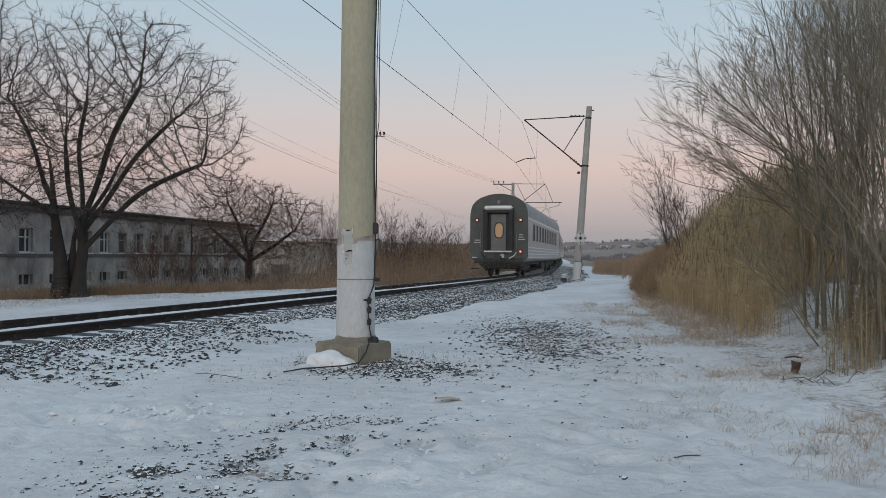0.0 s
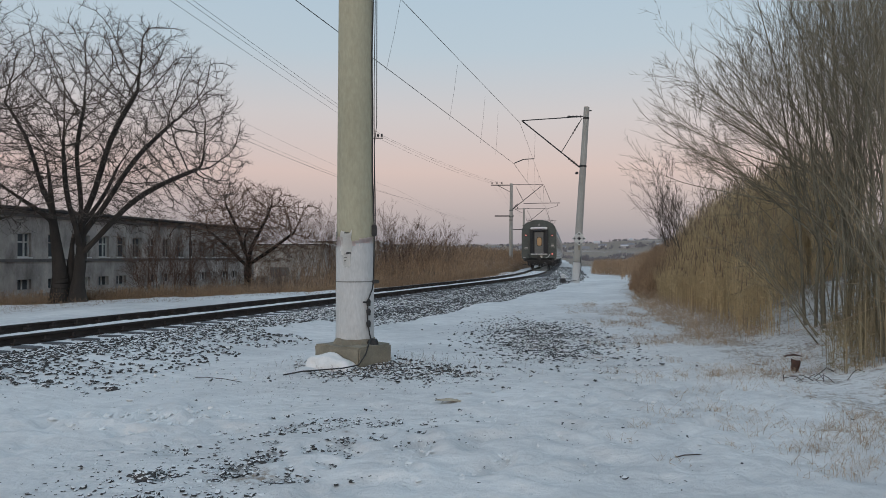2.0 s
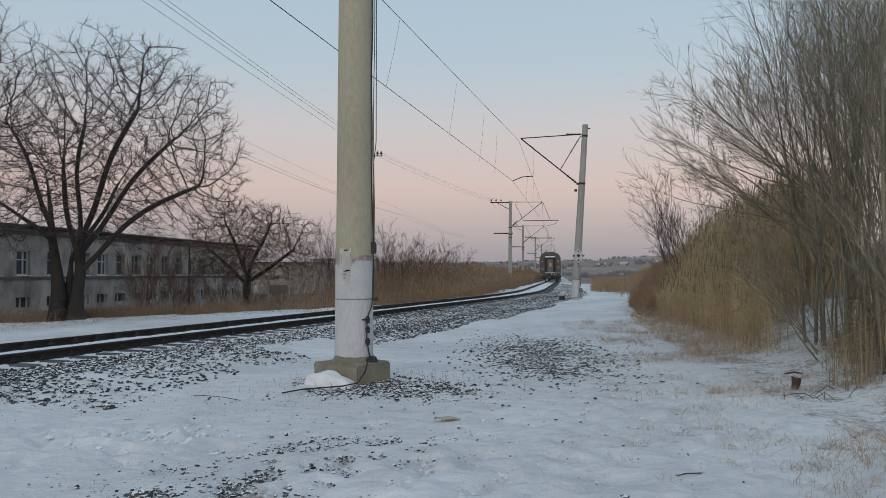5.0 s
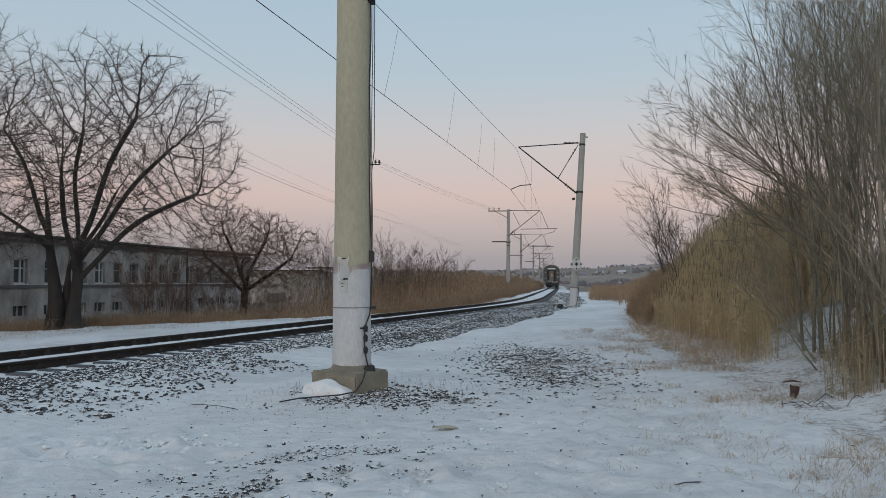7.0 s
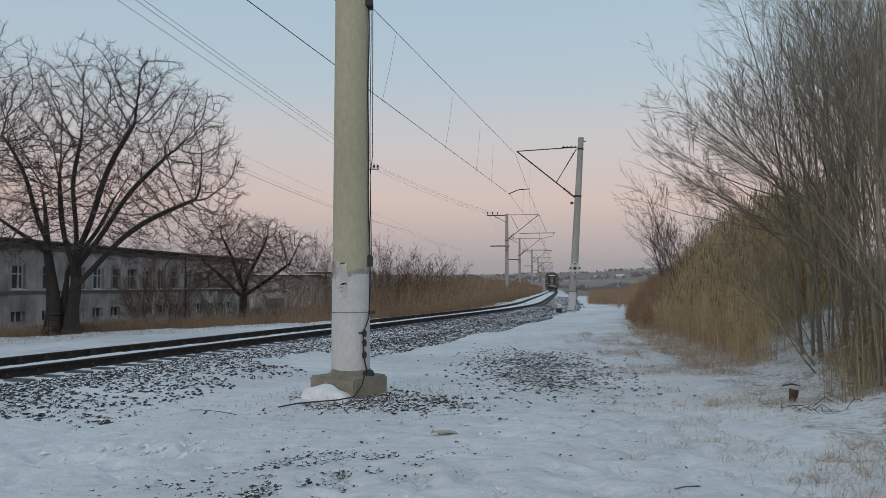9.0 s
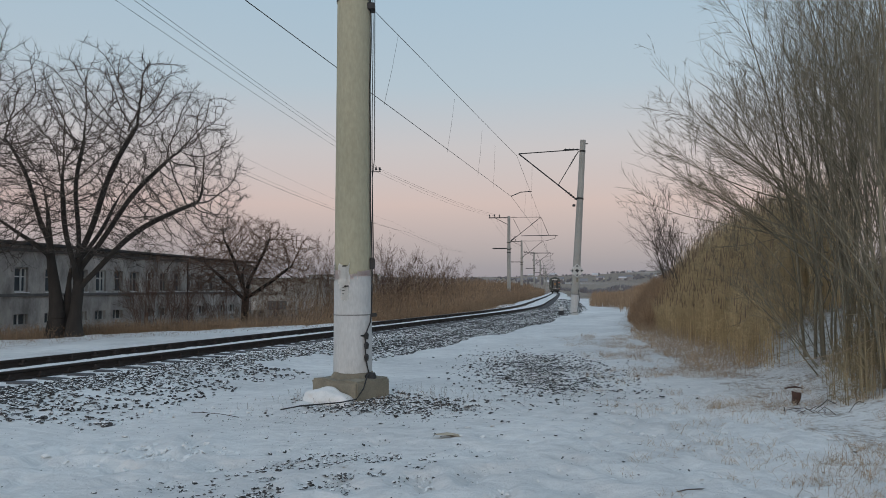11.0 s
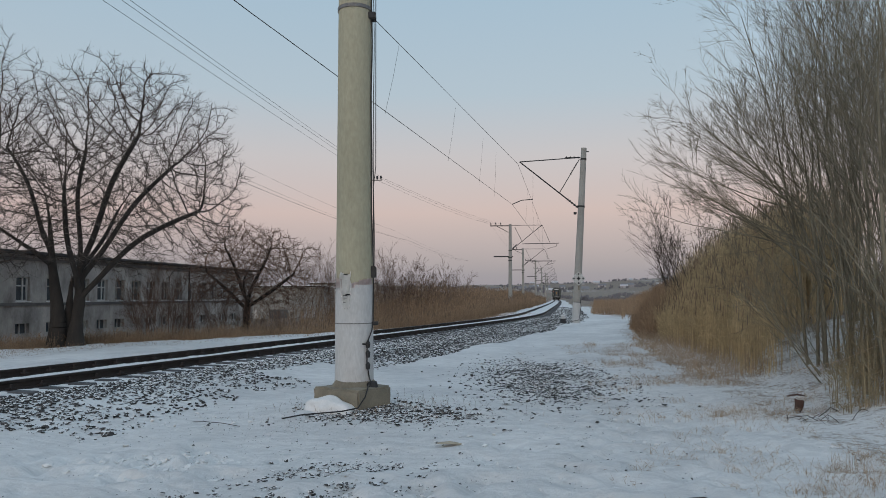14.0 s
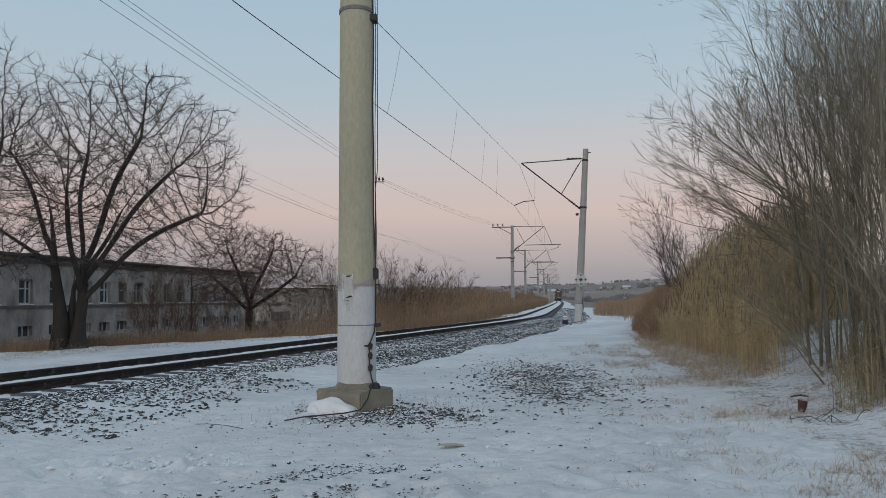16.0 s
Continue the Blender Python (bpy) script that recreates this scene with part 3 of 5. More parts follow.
def sleepers_all():
    r = np.random.RandomState(5)
    sm, cm = sleeper_mesh(), clip_mesh()
    PITCH, START = 0.543, 0.405
    for k in range(-14, 286):
        s = START + PITCH * k
        q = on_track(s, 0, -0.136 + r.uniform(-0.004, 0.004))
        ob = under(new("sleeper", sm), track)
        ob.matrix_world = pose(*q, 0, 0, -math.degrees(heading(s)) + r.uniform(-0.4, 0.4))
        if k < 58:
            for off in (0.93, 0.67, -0.67):
                c = under(new("fastening", cm), track)
                c.matrix_world = pose(*on_track(s, off, -0.128 if off > 0.8 else -0.10), 0, 0, -math.degrees(heading(s)) + (180 if off == 0.93 else 0))
    far = [on_track(START + PITCH * k, 0, -0.15) for k in range(286, 620)]
    bm = bmesh.new()
    for q in far:
        bmesh.ops.create_cube(bm, size=1, matrix=Matrix.Translation(q) @ pose(0, 0, 0, 0, 0, -9) @ Matrix.Diagonal((2.7, 0.2, 0.04, 1)))
    tagged(part("sleepers_beyond", bm, M_SLEEPER, track), "concrete sleepers far along the line", kind="stuff")


# ---- line-side poles ----
def shaft(base, top, r0, r1, parent, mat=M_CONC, name="shaft", label="", n=28):
    ob = part(name, rodded(base, top, r0, r1, n), mat, parent, label)
    return smooth_all(ob)


def insulator(a, b, r, parent, mat=M_DARK, discs=4):
    """A string of ribbed discs on a rod between a and b."""
    a, b = Vector(a), Vector(b)
    bm = rodded(a, b, r * 0.35, None, 6)
    for k in range(discs):
        p = a.lerp(b, (k + 0.5) / discs)
        d = (b - a).normalized() * r * 0.35
        rod(bm, p - d, p + d, r, r * 0.55, 8)
    return part("insulator", bm, mat, parent)


def near_pole():
    px, py = -1.215, 10.25
    top_z, z0 = 9.9, 0.36
    e = empty("catenary_pole", pose(px, py, 0.0))
    tagged(e, "tall pale concrete catenary pole with whitewashed foot, torn notices and cable", "pole", "line-side poles")

    def radius(z):
        return 0.264 - (z - z0) * 0.0058
    lean = 0.0035

    def axis(z):
        return Vector((lean * (z - z0), 0, z))
    shaft(axis(0.3), axis(top_z), radius(0.3), radius(top_z), e)
    coat = smooth_all(part("whitewash_coat", rodded(axis(0.34), axis(1.74), radius(0.34) + 0.004, radius(1.74) + 0.004, 40), M_WHITE, e, "peeling whitewash on the pole's foot"))
    bm = bmesh.new()
    rr = random.Random(4)
    for k in range(26):
        a0 = k / 26 * 6.283
        h = rr.uniform(0.01, 0.10)
        a1 = a0 + 6.283 / 26
        q = radius(1.74) + 0.006
        v = [bm.verts.new((q * math.cos(a0), q * math.sin(a0), 1.70)), bm.verts.new((q * math.cos(a1), q * math.sin(a1), 1.70)),
             bm.verts.new((q * math.cos(a1), q * math.sin(a1), 1.74 + h)), bm.verts.new((q * math.cos(a0), q * math.sin(a0), 1.74 + h))]
        bm.faces.new(v)
    r = bmesh.ops.solidify(bm, geom=bm.faces[:], thickness=0.002)
    part("paint_edge", bm, M_PINK, e, "ragged pinkish paint edge")
    bm = bmesh.new()
    for zz in (1.215,):
        rod(bm, axis(zz - 0.006), axis(zz + 0.006), radius(zz) + 0.009, None, 40)
    part("steel_band", bm, M_GALV, e, "thin steel strap")
    part("collar", bm_collar(radius), M_OLDCONC, e, "lumpy mortar collar")
    # footing block, turned to the track
    rot = pose(0, 0, 0, 0, 0, -37)
    bm = boxed(-0.43, 0.43, -0.325, 0.325, -0.05, 0.355, 0.025)
    bmesh.ops.subdivide_edges(bm, edges=bm.edges[:], cuts=3, use_grid_fill=True)
    for v in bm.verts:
        w = noise.noise_vector(v.co * 3.1) * 0.030 + noise.noise_vector(v.co * 11) * 0.010
        v.co += w
    bm.transform(pose(-0.03, -0.06, 0.0) @ rot)
    part("footing_block", bm, M_OLDCONC, e, "weathered tan concrete footing block")

    bm = bmesh.new()
    bmesh.ops.create_icosphere(bm, subdivisions=3, radius=1)
    for v in bm.verts:
        v.co = Vector((v.co.x * 0.085, v.co.y * 0.075, v.co.z * 0.08)) * (1 + 0.3 * noise.noise(v.co * 1.6))
    bm.transform(pose(0.27, -0.17, 0.355))
    smooth_all(part("mortar_lump", bm, M_DARK, e, "dark lump of bitumen where the cable leaves the pole"))

    def on_face(a, z, off=0.008):
        q = radius(z) + off
        return (q * math.sin(math.radians(a)) + lean * z, -q * math.cos(math.radians(a)), z)

    def notice(name, a0, a1, z0_, z1_, mat, label, off=0.008, seed=1, rag=0.015):
        r_ = random.Random(seed)
        bm = bmesh.new()
        cols, rows = 8, 7
        g = [[bm.verts.new(on_face(a0 + (a1 - a0) * i / cols + (r_.uniform(-rag, rag) * 100 if i in (0, cols) else 0), z0_ + (z1_ - z0_) * j / rows + (r_.uniform(-rag, rag) if j in (0, rows) else 0), off)) for i in range(cols + 1)] for j in range(rows + 1)]
        for j in range(rows):
            for i in range(cols):
                bm.faces.new((g[j][i], g[j][i + 1], g[j + 1][i + 1], g[j + 1][i]))
        bmesh.ops.solidify(bm, geom=bm.faces[:], thickness=0.0015)
        return part(name, bm, mat, e, label)
    notice("notice", -42, -4, 1.60, 1.90, M_PAPER, "torn remains of white paper notices", 0.009, 2, 0.03)
    notice("notice", -30, -8, 1.42, 1.62, M_PAPER, "torn white paper notice", 0.012, 3, 0.012)
    notice("notice", -80, -62, 1.66, 1.92, M_PAPER, "white paper strip notice", 0.009, 5, 0.01)
    for k in range(6):
        notice("printed_line", -78, -64, 1.685 + k * 0.04, 1.700 + k * 0.04, M_INK, "", 0.0125, 9, 0.002)
    notice("printed_line", -20, -6, 1.598, 1.618, M_INK, "", 0.016, 7, 0.002)
    for k in range(3):
        notice("printed_line", -27, -14 - 3 * k, 1.59 - k * 0.045, 1.598 - k * 0.045, M_INK, "", 0.016, 8, 0.002)
    notice("printed_line", -27, -12, 1.875, 1.89, M_INK, "", 0.013, 8, 0.004)
    # cables down the side and their fittings
    pts = []
    for k in range(60):
        z = 9.6 - (9.6 - 1.25) * k / 59
        a = 74 + 5 * math.sin(z * 1.3)
        pts.append(on_face(a, z, 0.016 + 0.006 * math.sin(z * 4)))
    pts += [on_face(62, 1.12, 0.03), on_face(46, 0.98, 0.03), on_face(44, 0.85, 0.02), on_face(44, 0.70, 0.02), on_face(50, 0.52, 0.02), on_face(54, 0.42, 0.035),
            (0.235, -0.38, 0.395), (0.235, -0.49, 0.375), (0.21, -0.58, 0.27), (0.13, -0.70, 0.15), (-0.06, -0.80, 0.125), (-0.3, -0.86, 0.115), (-0.55, -0.88, 0.10), (-0.80, -0.92, 0.06)]
    tube("cable", pts, 0.009, M_CABLE, e, 6, "black cable running to the ground")
    pts = [on_face(78 + 3 * math.sin(k * 0.4), 9.6 - 7.6 * k / 40, 0.035 + 0.012 * math.sin(k * 0.33)) for k in range(41)]
    tube("cable", pts, 0.006, M_CABLE, e, 5, "thin loose wire")
    pts = [(0.30 + lean * z, -0.05, z) for z in np.linspace(9.6, 3.4, 30)] + [on_face(82, 3.1, 0.02), on_face(80, 2.6, 0.02), on_face(78, 1.9, 0.02)]
    tube("cable", pts, 0.006, M_CABLE, e, 5, "thin loose wire")
    part("cable_clamp", boxed(0.235, 0.315, -0.10, 0.02, 1.84, 2.0, 0.012), M_DARK, e)
    part("cable_clamp", boxed(0.25, 0.34, -0.09, 0.0, 1.185, 1.235, 0.008), M_DARK, e)
    for z in (0.93, 0.80, 0.64):
        q = on_face(45, z, 0.035)
        bm = rodded((q[0], q[1], z - 0.045), (q[0], q[1], z + 0.02), 0.026, 0.034, 10)
        rod(bm, (q[0], q[1], z + 0.02), (q[0], q[1], z + 0.05), 0.034, 0.012, 10)
        part("spark_gap", bm, M_DARK, e, "black insulating fitting")
    part("cable_clamp", rodded(on_face(30, 0.935, 0.0), on_face(46, 0.935, 0.04), 0.012), M_DARK, e)
    bm = boxed(0.19, 0.32, -0.12, 0.05, 5.50, 5.60, 0.01)
    part("bracket_heel", bm, M_DARK, e, "black bracket fitting")
    bm = bmesh.new()
    rod(bm, axis(5.63), axis(5.68), radius(5.6) + 0.012, None, 32)
    part("steel_band", bm, M_GALV, e)
    return e


def bm_collar(radius):
    bm = rodded((0, 0, 0.30), (0, 0, 0.43), 0.33, 0.272, 28)
    bmesh.ops.subdivide_edges(bm, edges=bm.edges[:], cuts=2)
    for v in bm.verts:
        v.co += noise.noise_vector(v.co * 7) * 0.02
        v.co.z = max(v.co.z, 0.3)
    return bm


near_pole()


def snow_heap(x, y, sx, sy, h, seed):
    bm = bmesh.new()
    bmesh.ops.create_icosphere(bm, subdivisions=4, radius=1)
    for v in bm.verts:
        v.co = Vector((v.co.x * sx, v.co.y * sy, v.co.z * h)) * (1 + 0.25 * noise.noise(v.co * 1.7 + Vector((seed, 0, 0))))
    bm.transform(pose(x, y, ground_at(x, y) + 0.0, 0, 0, -30))
    ob = smooth_all(part("snow_drift", bm, M_SNOW))
    return tagged(ob, "small soft heap of drifted snow against the footing", "snowdrift")


snow_heap(-1.50, 9.84, 0.40, 0.19, 0.17, 1)


def second_pole():
    b, t = Vector((7.28, 40, ground_at(7.28, 40) - 0.1)), Vector((7.93, 40, 9.72))
    e = empty("catenary_pole", pose(*b))
    tagged(e, "leaning concrete catenary pole with a diamond signal plate and steel bracket", "pole", "line-side poles")
    L = lambda p: Vector(p) - b
    shaft((0, 0, 0), t - b, 0.225, 0.15, e, M_GREYCONC)
    mid = (t - b) * 0.125
    smooth_all(part("whitewash_coat", rodded((0, 0, 0.05), mid, 0.231, 0.222, 28), M_WHITE, e, "whitewashed foot"))
    part("steel_band", rodded(mid * 0.985, mid * 1.02, 0.236, None, 24), M_GALV, e)
    part("steel_band", rodded((t - b) * 0.66, (t - b) * 0.67, 0.192, None, 24), M_DARK, e)
    part("steel_band", rodded((t - b) * 0.93, (t - b) * 0.94, 0.168, None, 24), M_DARK, e)
    a, c, top = L((4.38, 40, 8.98)), L((7.54, 40, 6.42)), L((7.72, 40, 9.20))
    part("bracket_arm", rodded(a, c, 0.035), M_DARK, e, "inclined steel tube bracket")
    part("bracket_tie", rodded(a, top, 0.028), M_DARK, e, "horizontal steel tie rod")
    knee = a.lerp(c, 0.68)
    part("bracket_tie", rodded(knee, top + Vector((-0.05, 0, -0.1)), 0.022), M_DARK, e)
    insulator(top + Vector((-0.85, 0, 0)), top, 0.075, e)
    insulator(a.lerp(c, 0.80), c, 0.085, e, discs=5)
    insulator(knee.lerp(top, 0.5), knee.lerp(top, 0.85), 0.06, e)
    s0, s1, s2 = L((3.93, 40, 6.64)), L((4.46, 40, 6.86)), L((5.06, 40, 6.90))
    part("steady_arm", rod(rodded(s0, s1, 0.024), s1, s2, 0.024), M_DARK, e, "cranked steady arm holding the contact wire")
    tube("steady_stay", [s2, s2 + Vector((0.02, 0.0, 0.4)), a.lerp(c, 0.23)], 0.005, M_WIRE, e)
    part("clamp", boxed(7.30 - b.x, 7.44 - b.x, -0.08, 0.08, 6.05 - b.z, 6.17 - b.z, 0.01), M_DARK, e)
    part("clamp", boxed(7.95 - b.x, 8.2 - b.x, -0.05, 0.05, 9.50 - b.z, 9.54 - b.z, 0.01), M_DARK, e)
    pts = [L((7.92 - 0.075 * (8.3 - z) + 0.0, 39.9, z)) for z in np.linspace(8.3, 2.2, 12)] + [L((7.55, 39.8, 1.0)), L((7.4, 39.7, 0.3)), L((6.6, 39.6, 0.16)), L((5.7, 39.6, 0.14))]
    tube("cable", pts, 0.016, M_CABLE, e)
    # signal plate: white lozenge pieces round a dark cross
    plate = empty("signal_plate", pose(*(L((7.42, 39.72, 2.53)))))
    plate.parent = e
    def lozenge(x, z, r, y, mat, nm):
        bm = bmesh.new()
        bmesh.ops.create_cone(bm, cap_ends=True, segments=4, radius1=r, radius2=r, depth=0.02, matrix=pose(x, y, z, 90, 0, 0))
        return part(nm, bm, mat, plate)
    lozenge(0, 0, 0.27, -0.01, M_FRAME, "face_plate")
    for dx, dz in ((1, 1), (-1, 1), (1, -1), (-1, -1)):
        lozenge(dx * 0.15, dz * 0.15, 0.105, -0.035, M_FRAME, "white_lozenge")
    for dx, dz in ((1, 0), (-1, 0), (0, 1), (0, -1)):
        lozenge(dx * 0.26, dz * 0.26, 0.12, -0.031, M_FRAME, "white_lozenge")
        lozenge(dx * 0.25, dz * 0.25, 0.062, -0.05, M_INK, "black_lozenge")
    for dx, dz in ((.6, 0), (-.6, 0), (0, .6), (0, -.6), (0, 0)):
        lozenge(dx * 0.10, dz * 0.10, 0.050, -0.052, M_INK, "black_lozenge")
    part("plate_strip", boxed(-0.04, 0.04, -0.03, -0.01, -0.62, -0.26), M_OLDCONC, plate)
    return e


second_pole()


def left_pole(x, y, lean, long_arm, order):
    """A pole on the far side of the line: cross-arm with three pin insulators, bracket over the track, switch arm."""
    z = ground_at(x, y) - 0.2
    e = empty("catenary_pole", pose(x, y, z, 0, 0, 0))
    tagged(e, "concrete catenary pole with insulated cross-arm and bracket over the track", "pole", "line-side poles")
    H = 9.68 - z
    shaft((0, 0, 0), (lean, 0, H), 0.235, 0.155, e, M_GREYCONC)
    part("cross_arm", boxed(lean - 2.25, lean + 0.1, -0.05, 0.05, H - 0.22, H - 0.12), M_DARK, e, "steel cross-arm")
    part("arm_brace", rodded((lean - 1.5, 0, H - 0.2), (lean, 0, H - 1.0), 0.03), M_DARK, e)
    for dx in (-2.15, -1.6, -1.05):
        bm = rodded((lean + dx, 0, H - 0.14), (lean + dx, 0, H + 0.06), 0.02)
        rod(bm, (lean + dx, 0, H), (lean + dx, 0, H + 0.2), 0.08, 0.045, 10)
        part("pin_insulator", bm, M_DARK, e)
    apex = Vector((lean + 3.55, 0, H - 0.12))
    part("bracket_tie", rodded((lean, 0, H - 0.12), apex, 0.028), M_DARK, e)
    part("bracket_arm", rodded(apex, (lean * 0.5, 0, H - 3.0), 0.035), M_DARK, e, "inclined steel tube bracket")
    insulator((lean + 0.15, 0, H - 0.12), (lean + 0.9, 0, H - 0.12), 0.07, e)
    insulator((lean * 0.5 + 0.1, 0, H - 2.9), (lean + 0.75, 0, H - 2.2), 0.08, e)
    part("bracket_tie", rodded((lean + 0.5, 0, H - 0.3), (lean + 1.35, 0, H - 2.0), 0.022), M_DARK, e)
    if long_arm:
        part("registration_arm", rodded((lean + 1.35, 0, H - 2.2), (lean + 5.4, 0, H - 2.16), 0.035), M_DARK, e, "horizontal steel registration tube")
        part("registration_drop", rodded((lean + 3.6, 0, H - 0.15), (lean + 4.4, 0, H - 2.1), 0.022), M_DARK, e)
        part("steady_arm", rod(rodded((lean + 5.2, 0, H - 2.15), (lean + 5.1, 0, H - 2.5), 0.022), (lean + 5.1, 0, H - 2.5), (lean + 4.0, 0, H - 2.8), 0.02), M_DARK, e)
    else:
        part("registration_drop", rodded(apex, apex + Vector((0.05, 0, -1.6)), 0.022), M_DARK, e)
        part("steady_arm", rodded((lean + 3.6, 0, H - 1.7), (lean + 2.2, 0, H - 2.3), 0.022), M_DARK, e)
    part("switch_arm", boxed(lean * 0.5 - 1.8, lean * 0.5 + 0.3, -0.07, 0.07, H - 3.66, H - 3.54), M_DARK, e, "steel arm with a line disconnector")
    for zz in (H - 3.75, H - 3.0, H - 4.1):
        part("steel_band", rodded((lean * zz / H, 0, zz), (lean * zz / H, 0, zz + 0.08), 0.215, None, 16), M_DARK, e)
    return e


left_pole(7.62, 81.5, 0.12, True, 0)
left_pole(13.55, 122, 0.10, True, 1)
left_pole(20.5, 160, 0.10, False, 2)
left_pole(27.7, 203, 0.10, False, 3)
left_pole(34.7, 245, 0.10, False, 4)
left_pole(41.2, 286, 0.10, False, 5)
left_pole(47.5, 328, 0.10, False, 6)


def plain_pole(x, y, z_top, arm):
    z = ground_at(x, y) - 0.2
    e = empty("line_pole", pose(x, y, z))
    tagged(e, "concrete power-line pole with a short insulated cross-arm", "pole", "power-line poles")
    shaft((0, 0, 0), (0, 0, z_top - z), 0.2, 0.13, e)
    part("cross_arm", boxed(-0.2, arm, -0.03, 0.03, z_top - z - 0.16, z_top - z - 0.11), M_DARK, e)
    for dx in (arm - 0.73, arm - 0.33, arm - 0.08):
        bm = rodded((dx, 0, z_top - z - 0.12), (dx, 0, z_top - z + 0.05), 0.02)
        rod(bm, (dx, 0, z_top - z - 0.02), (dx, 0, z_top - z + 0.16), 0.09, 0.05, 10)
        part("pin_insulator", bm, M_DARK, e)
    return e


plain_pole(-5.75, 48.5, 9.55, 1.88)


# ---- overhead wires ----
def sagging(points, sag, n=24):
    out = []
    for a, b in zip(points[:-1], points[1:]):
        a, b = np.array(a, float), np.array(b, float)
        for k in range(n):
            u = k / n
            p = a + (b - a) * u
            p[2] -= sag * 4 * u * (1 - u)
            out.append(p)
    out.append(np.array(points[-1], float))
    return out


def wire(name, points, sag, r, label, category="wire"):
    ob = tube(name, sagging(points, sag), r, M_WIRE, None, 5)
    return tagged(ob, label, category, "overhead wires")


def over(y, z):
    return (3.59 + 0.2515 * (y - 40), y, z)


FAR = [(11.9, 81.5), (17.6, 122), (24.2, 160), (31.4, 203), (38.4, 245), (44.9, 286), (51.2, 328)]
contact = wire("contact_wire", [over(-25, 6.6), over(12.6, 6.58), (3.93, 40, 6.64)] + [(x, y, 6.55) for x, y in FAR], 0.0, 0.009, "copper contact wire stretched over the track")
messenger = wire("messenger_wire", [over(-25, 9.0), over(19, 8.92), (4.28, 40, 8.86)] + [(x - 0.6, y, 9.3) for x, y in FAR], 0.0, 0.009, "steel catenary wire carrying the contact wire")
for ym, yc in ((12.4, 11.7), (21.0, 19.8), (28.1, 26.9), (33.6, 32.6), (37.0, 36.4), (50, 49.5), (58, 57.5), (66, 65.5)):
    if ym < 40:
        a, b = over(ym, 8.92), over(yc, 6.6)
        a = (a[0] + 0.02, a[1], a[2])
    else:
        u, w = (ym - 40) / 41.5, (yc - 40) / 41.5
        a, b = (4.28 + (11.3 - 4.28) * u, ym, 8.86 + 0.44 * u), (3.93 + (11.9 - 3.93) * w, yc, 6.60)
    tube("dropper", [a, [(p + q) / 2 + 0.02 for p, q in zip(a, b)], b], 0.004, M_WIRE, messenger)
for k, dx in enumerate((0.0, 0.55, 0.75)):
    x0 = (-4.60, -4.20, -3.95)[k]
    wire("feeder_wire", [(-14.1 + dx * 0.9, -18, 9.9), (x0, 48.5, 9.62), (7.74 - (2.15, 1.6, 1.05)[k], 81.5, 9.72), (13.65 - (2.15, 1.6, 1.05)[k], 122, 9.75), (20.6 - (2.15, 1.6, 1.05)[k], 160, 9.75)], 0.26 if k else 0.30, 0.0065, "aluminium feeder wire on pin insulators")
wire("telephone_wire", [(-11.3, 8, 7.2), (-9.3, 31, 6.95), (-3.0, 70, 7.05), (4, 110, 7.1)], 0.3, 0.008, "single dark overhead line wire")
wire("telephone_wire", [(-13.8, 8, 9.2), (-11.8, 31, 9.0), (-5.0, 78, 8.8), (4, 130, 8.4)], 0.3, 0.005, "thin overhead line wire")
wire("telephone_wire", [(-14.2, 8, 8.7), (-12.2, 31, 8.5), (-5.5, 78, 8.3), (4, 130, 8.0)], 0.3, 0.005, "thin overhead line wire")


def marker_post():
    e = empty("marker_post", pose(6.35, 38.6, ground_at(6.35, 38.6) + 0.02))
    tagged(e, "short white trackside marker post with a black foot", "marker post")
    part("post", boxed(-0.10, 0.10, -0.08, 0.08, 0.0, 0.40, 0.015), M_WHITE, e)
    part("foot", boxed(-0.14, 0.14, -0.11, 0.11, 0.0, 0.24, 0.015), M_INK, e, "black painted foot")
    part("cap", boxed(-0.11, 0.11, -0.09, 0.09, 0.40, 0.44, 0.015), M_SNOW, e, "cap of snow")


marker_post()


def rock(x, y, size, seed, label):
    bm = bmesh.new()
    bmesh.ops.create_icosphere(bm, subdivisions=3, radius=size)
    for v in bm.verts:
        v.co *= 1 + 0.45 * noise.noise(v.co * (1.1 / size) + Vector((seed, 0, 0))) + 0.12 * noise.noise(v.co * (4 / size))
        v.co.z *= 0.6
    bm.transform(pose(x, y, ground_at(x, y) + size * 0.2, 0, 0, seed * 40))
    return tagged(part("rock", bm, M_STONE), label, "rock", "loose rocks")


rock(-2.10, 5.20, 0.075, 1, "broken grey stone lying in the snow")
rock(-3.92, 8.70, 0.07, 2, "small dark stone lying in the snow")
rock(1.26, 5.12, 0.035, 3, "small dark clod lying in the snow")


def stick(points, r, label, mat=M_TWIG, name="stick"):
    pts = [(x, y, ground_at(x, y) + z) for x, y, z in points]
    return tagged(tube(name, pts, r, mat), label, "stick", "loose sticks")


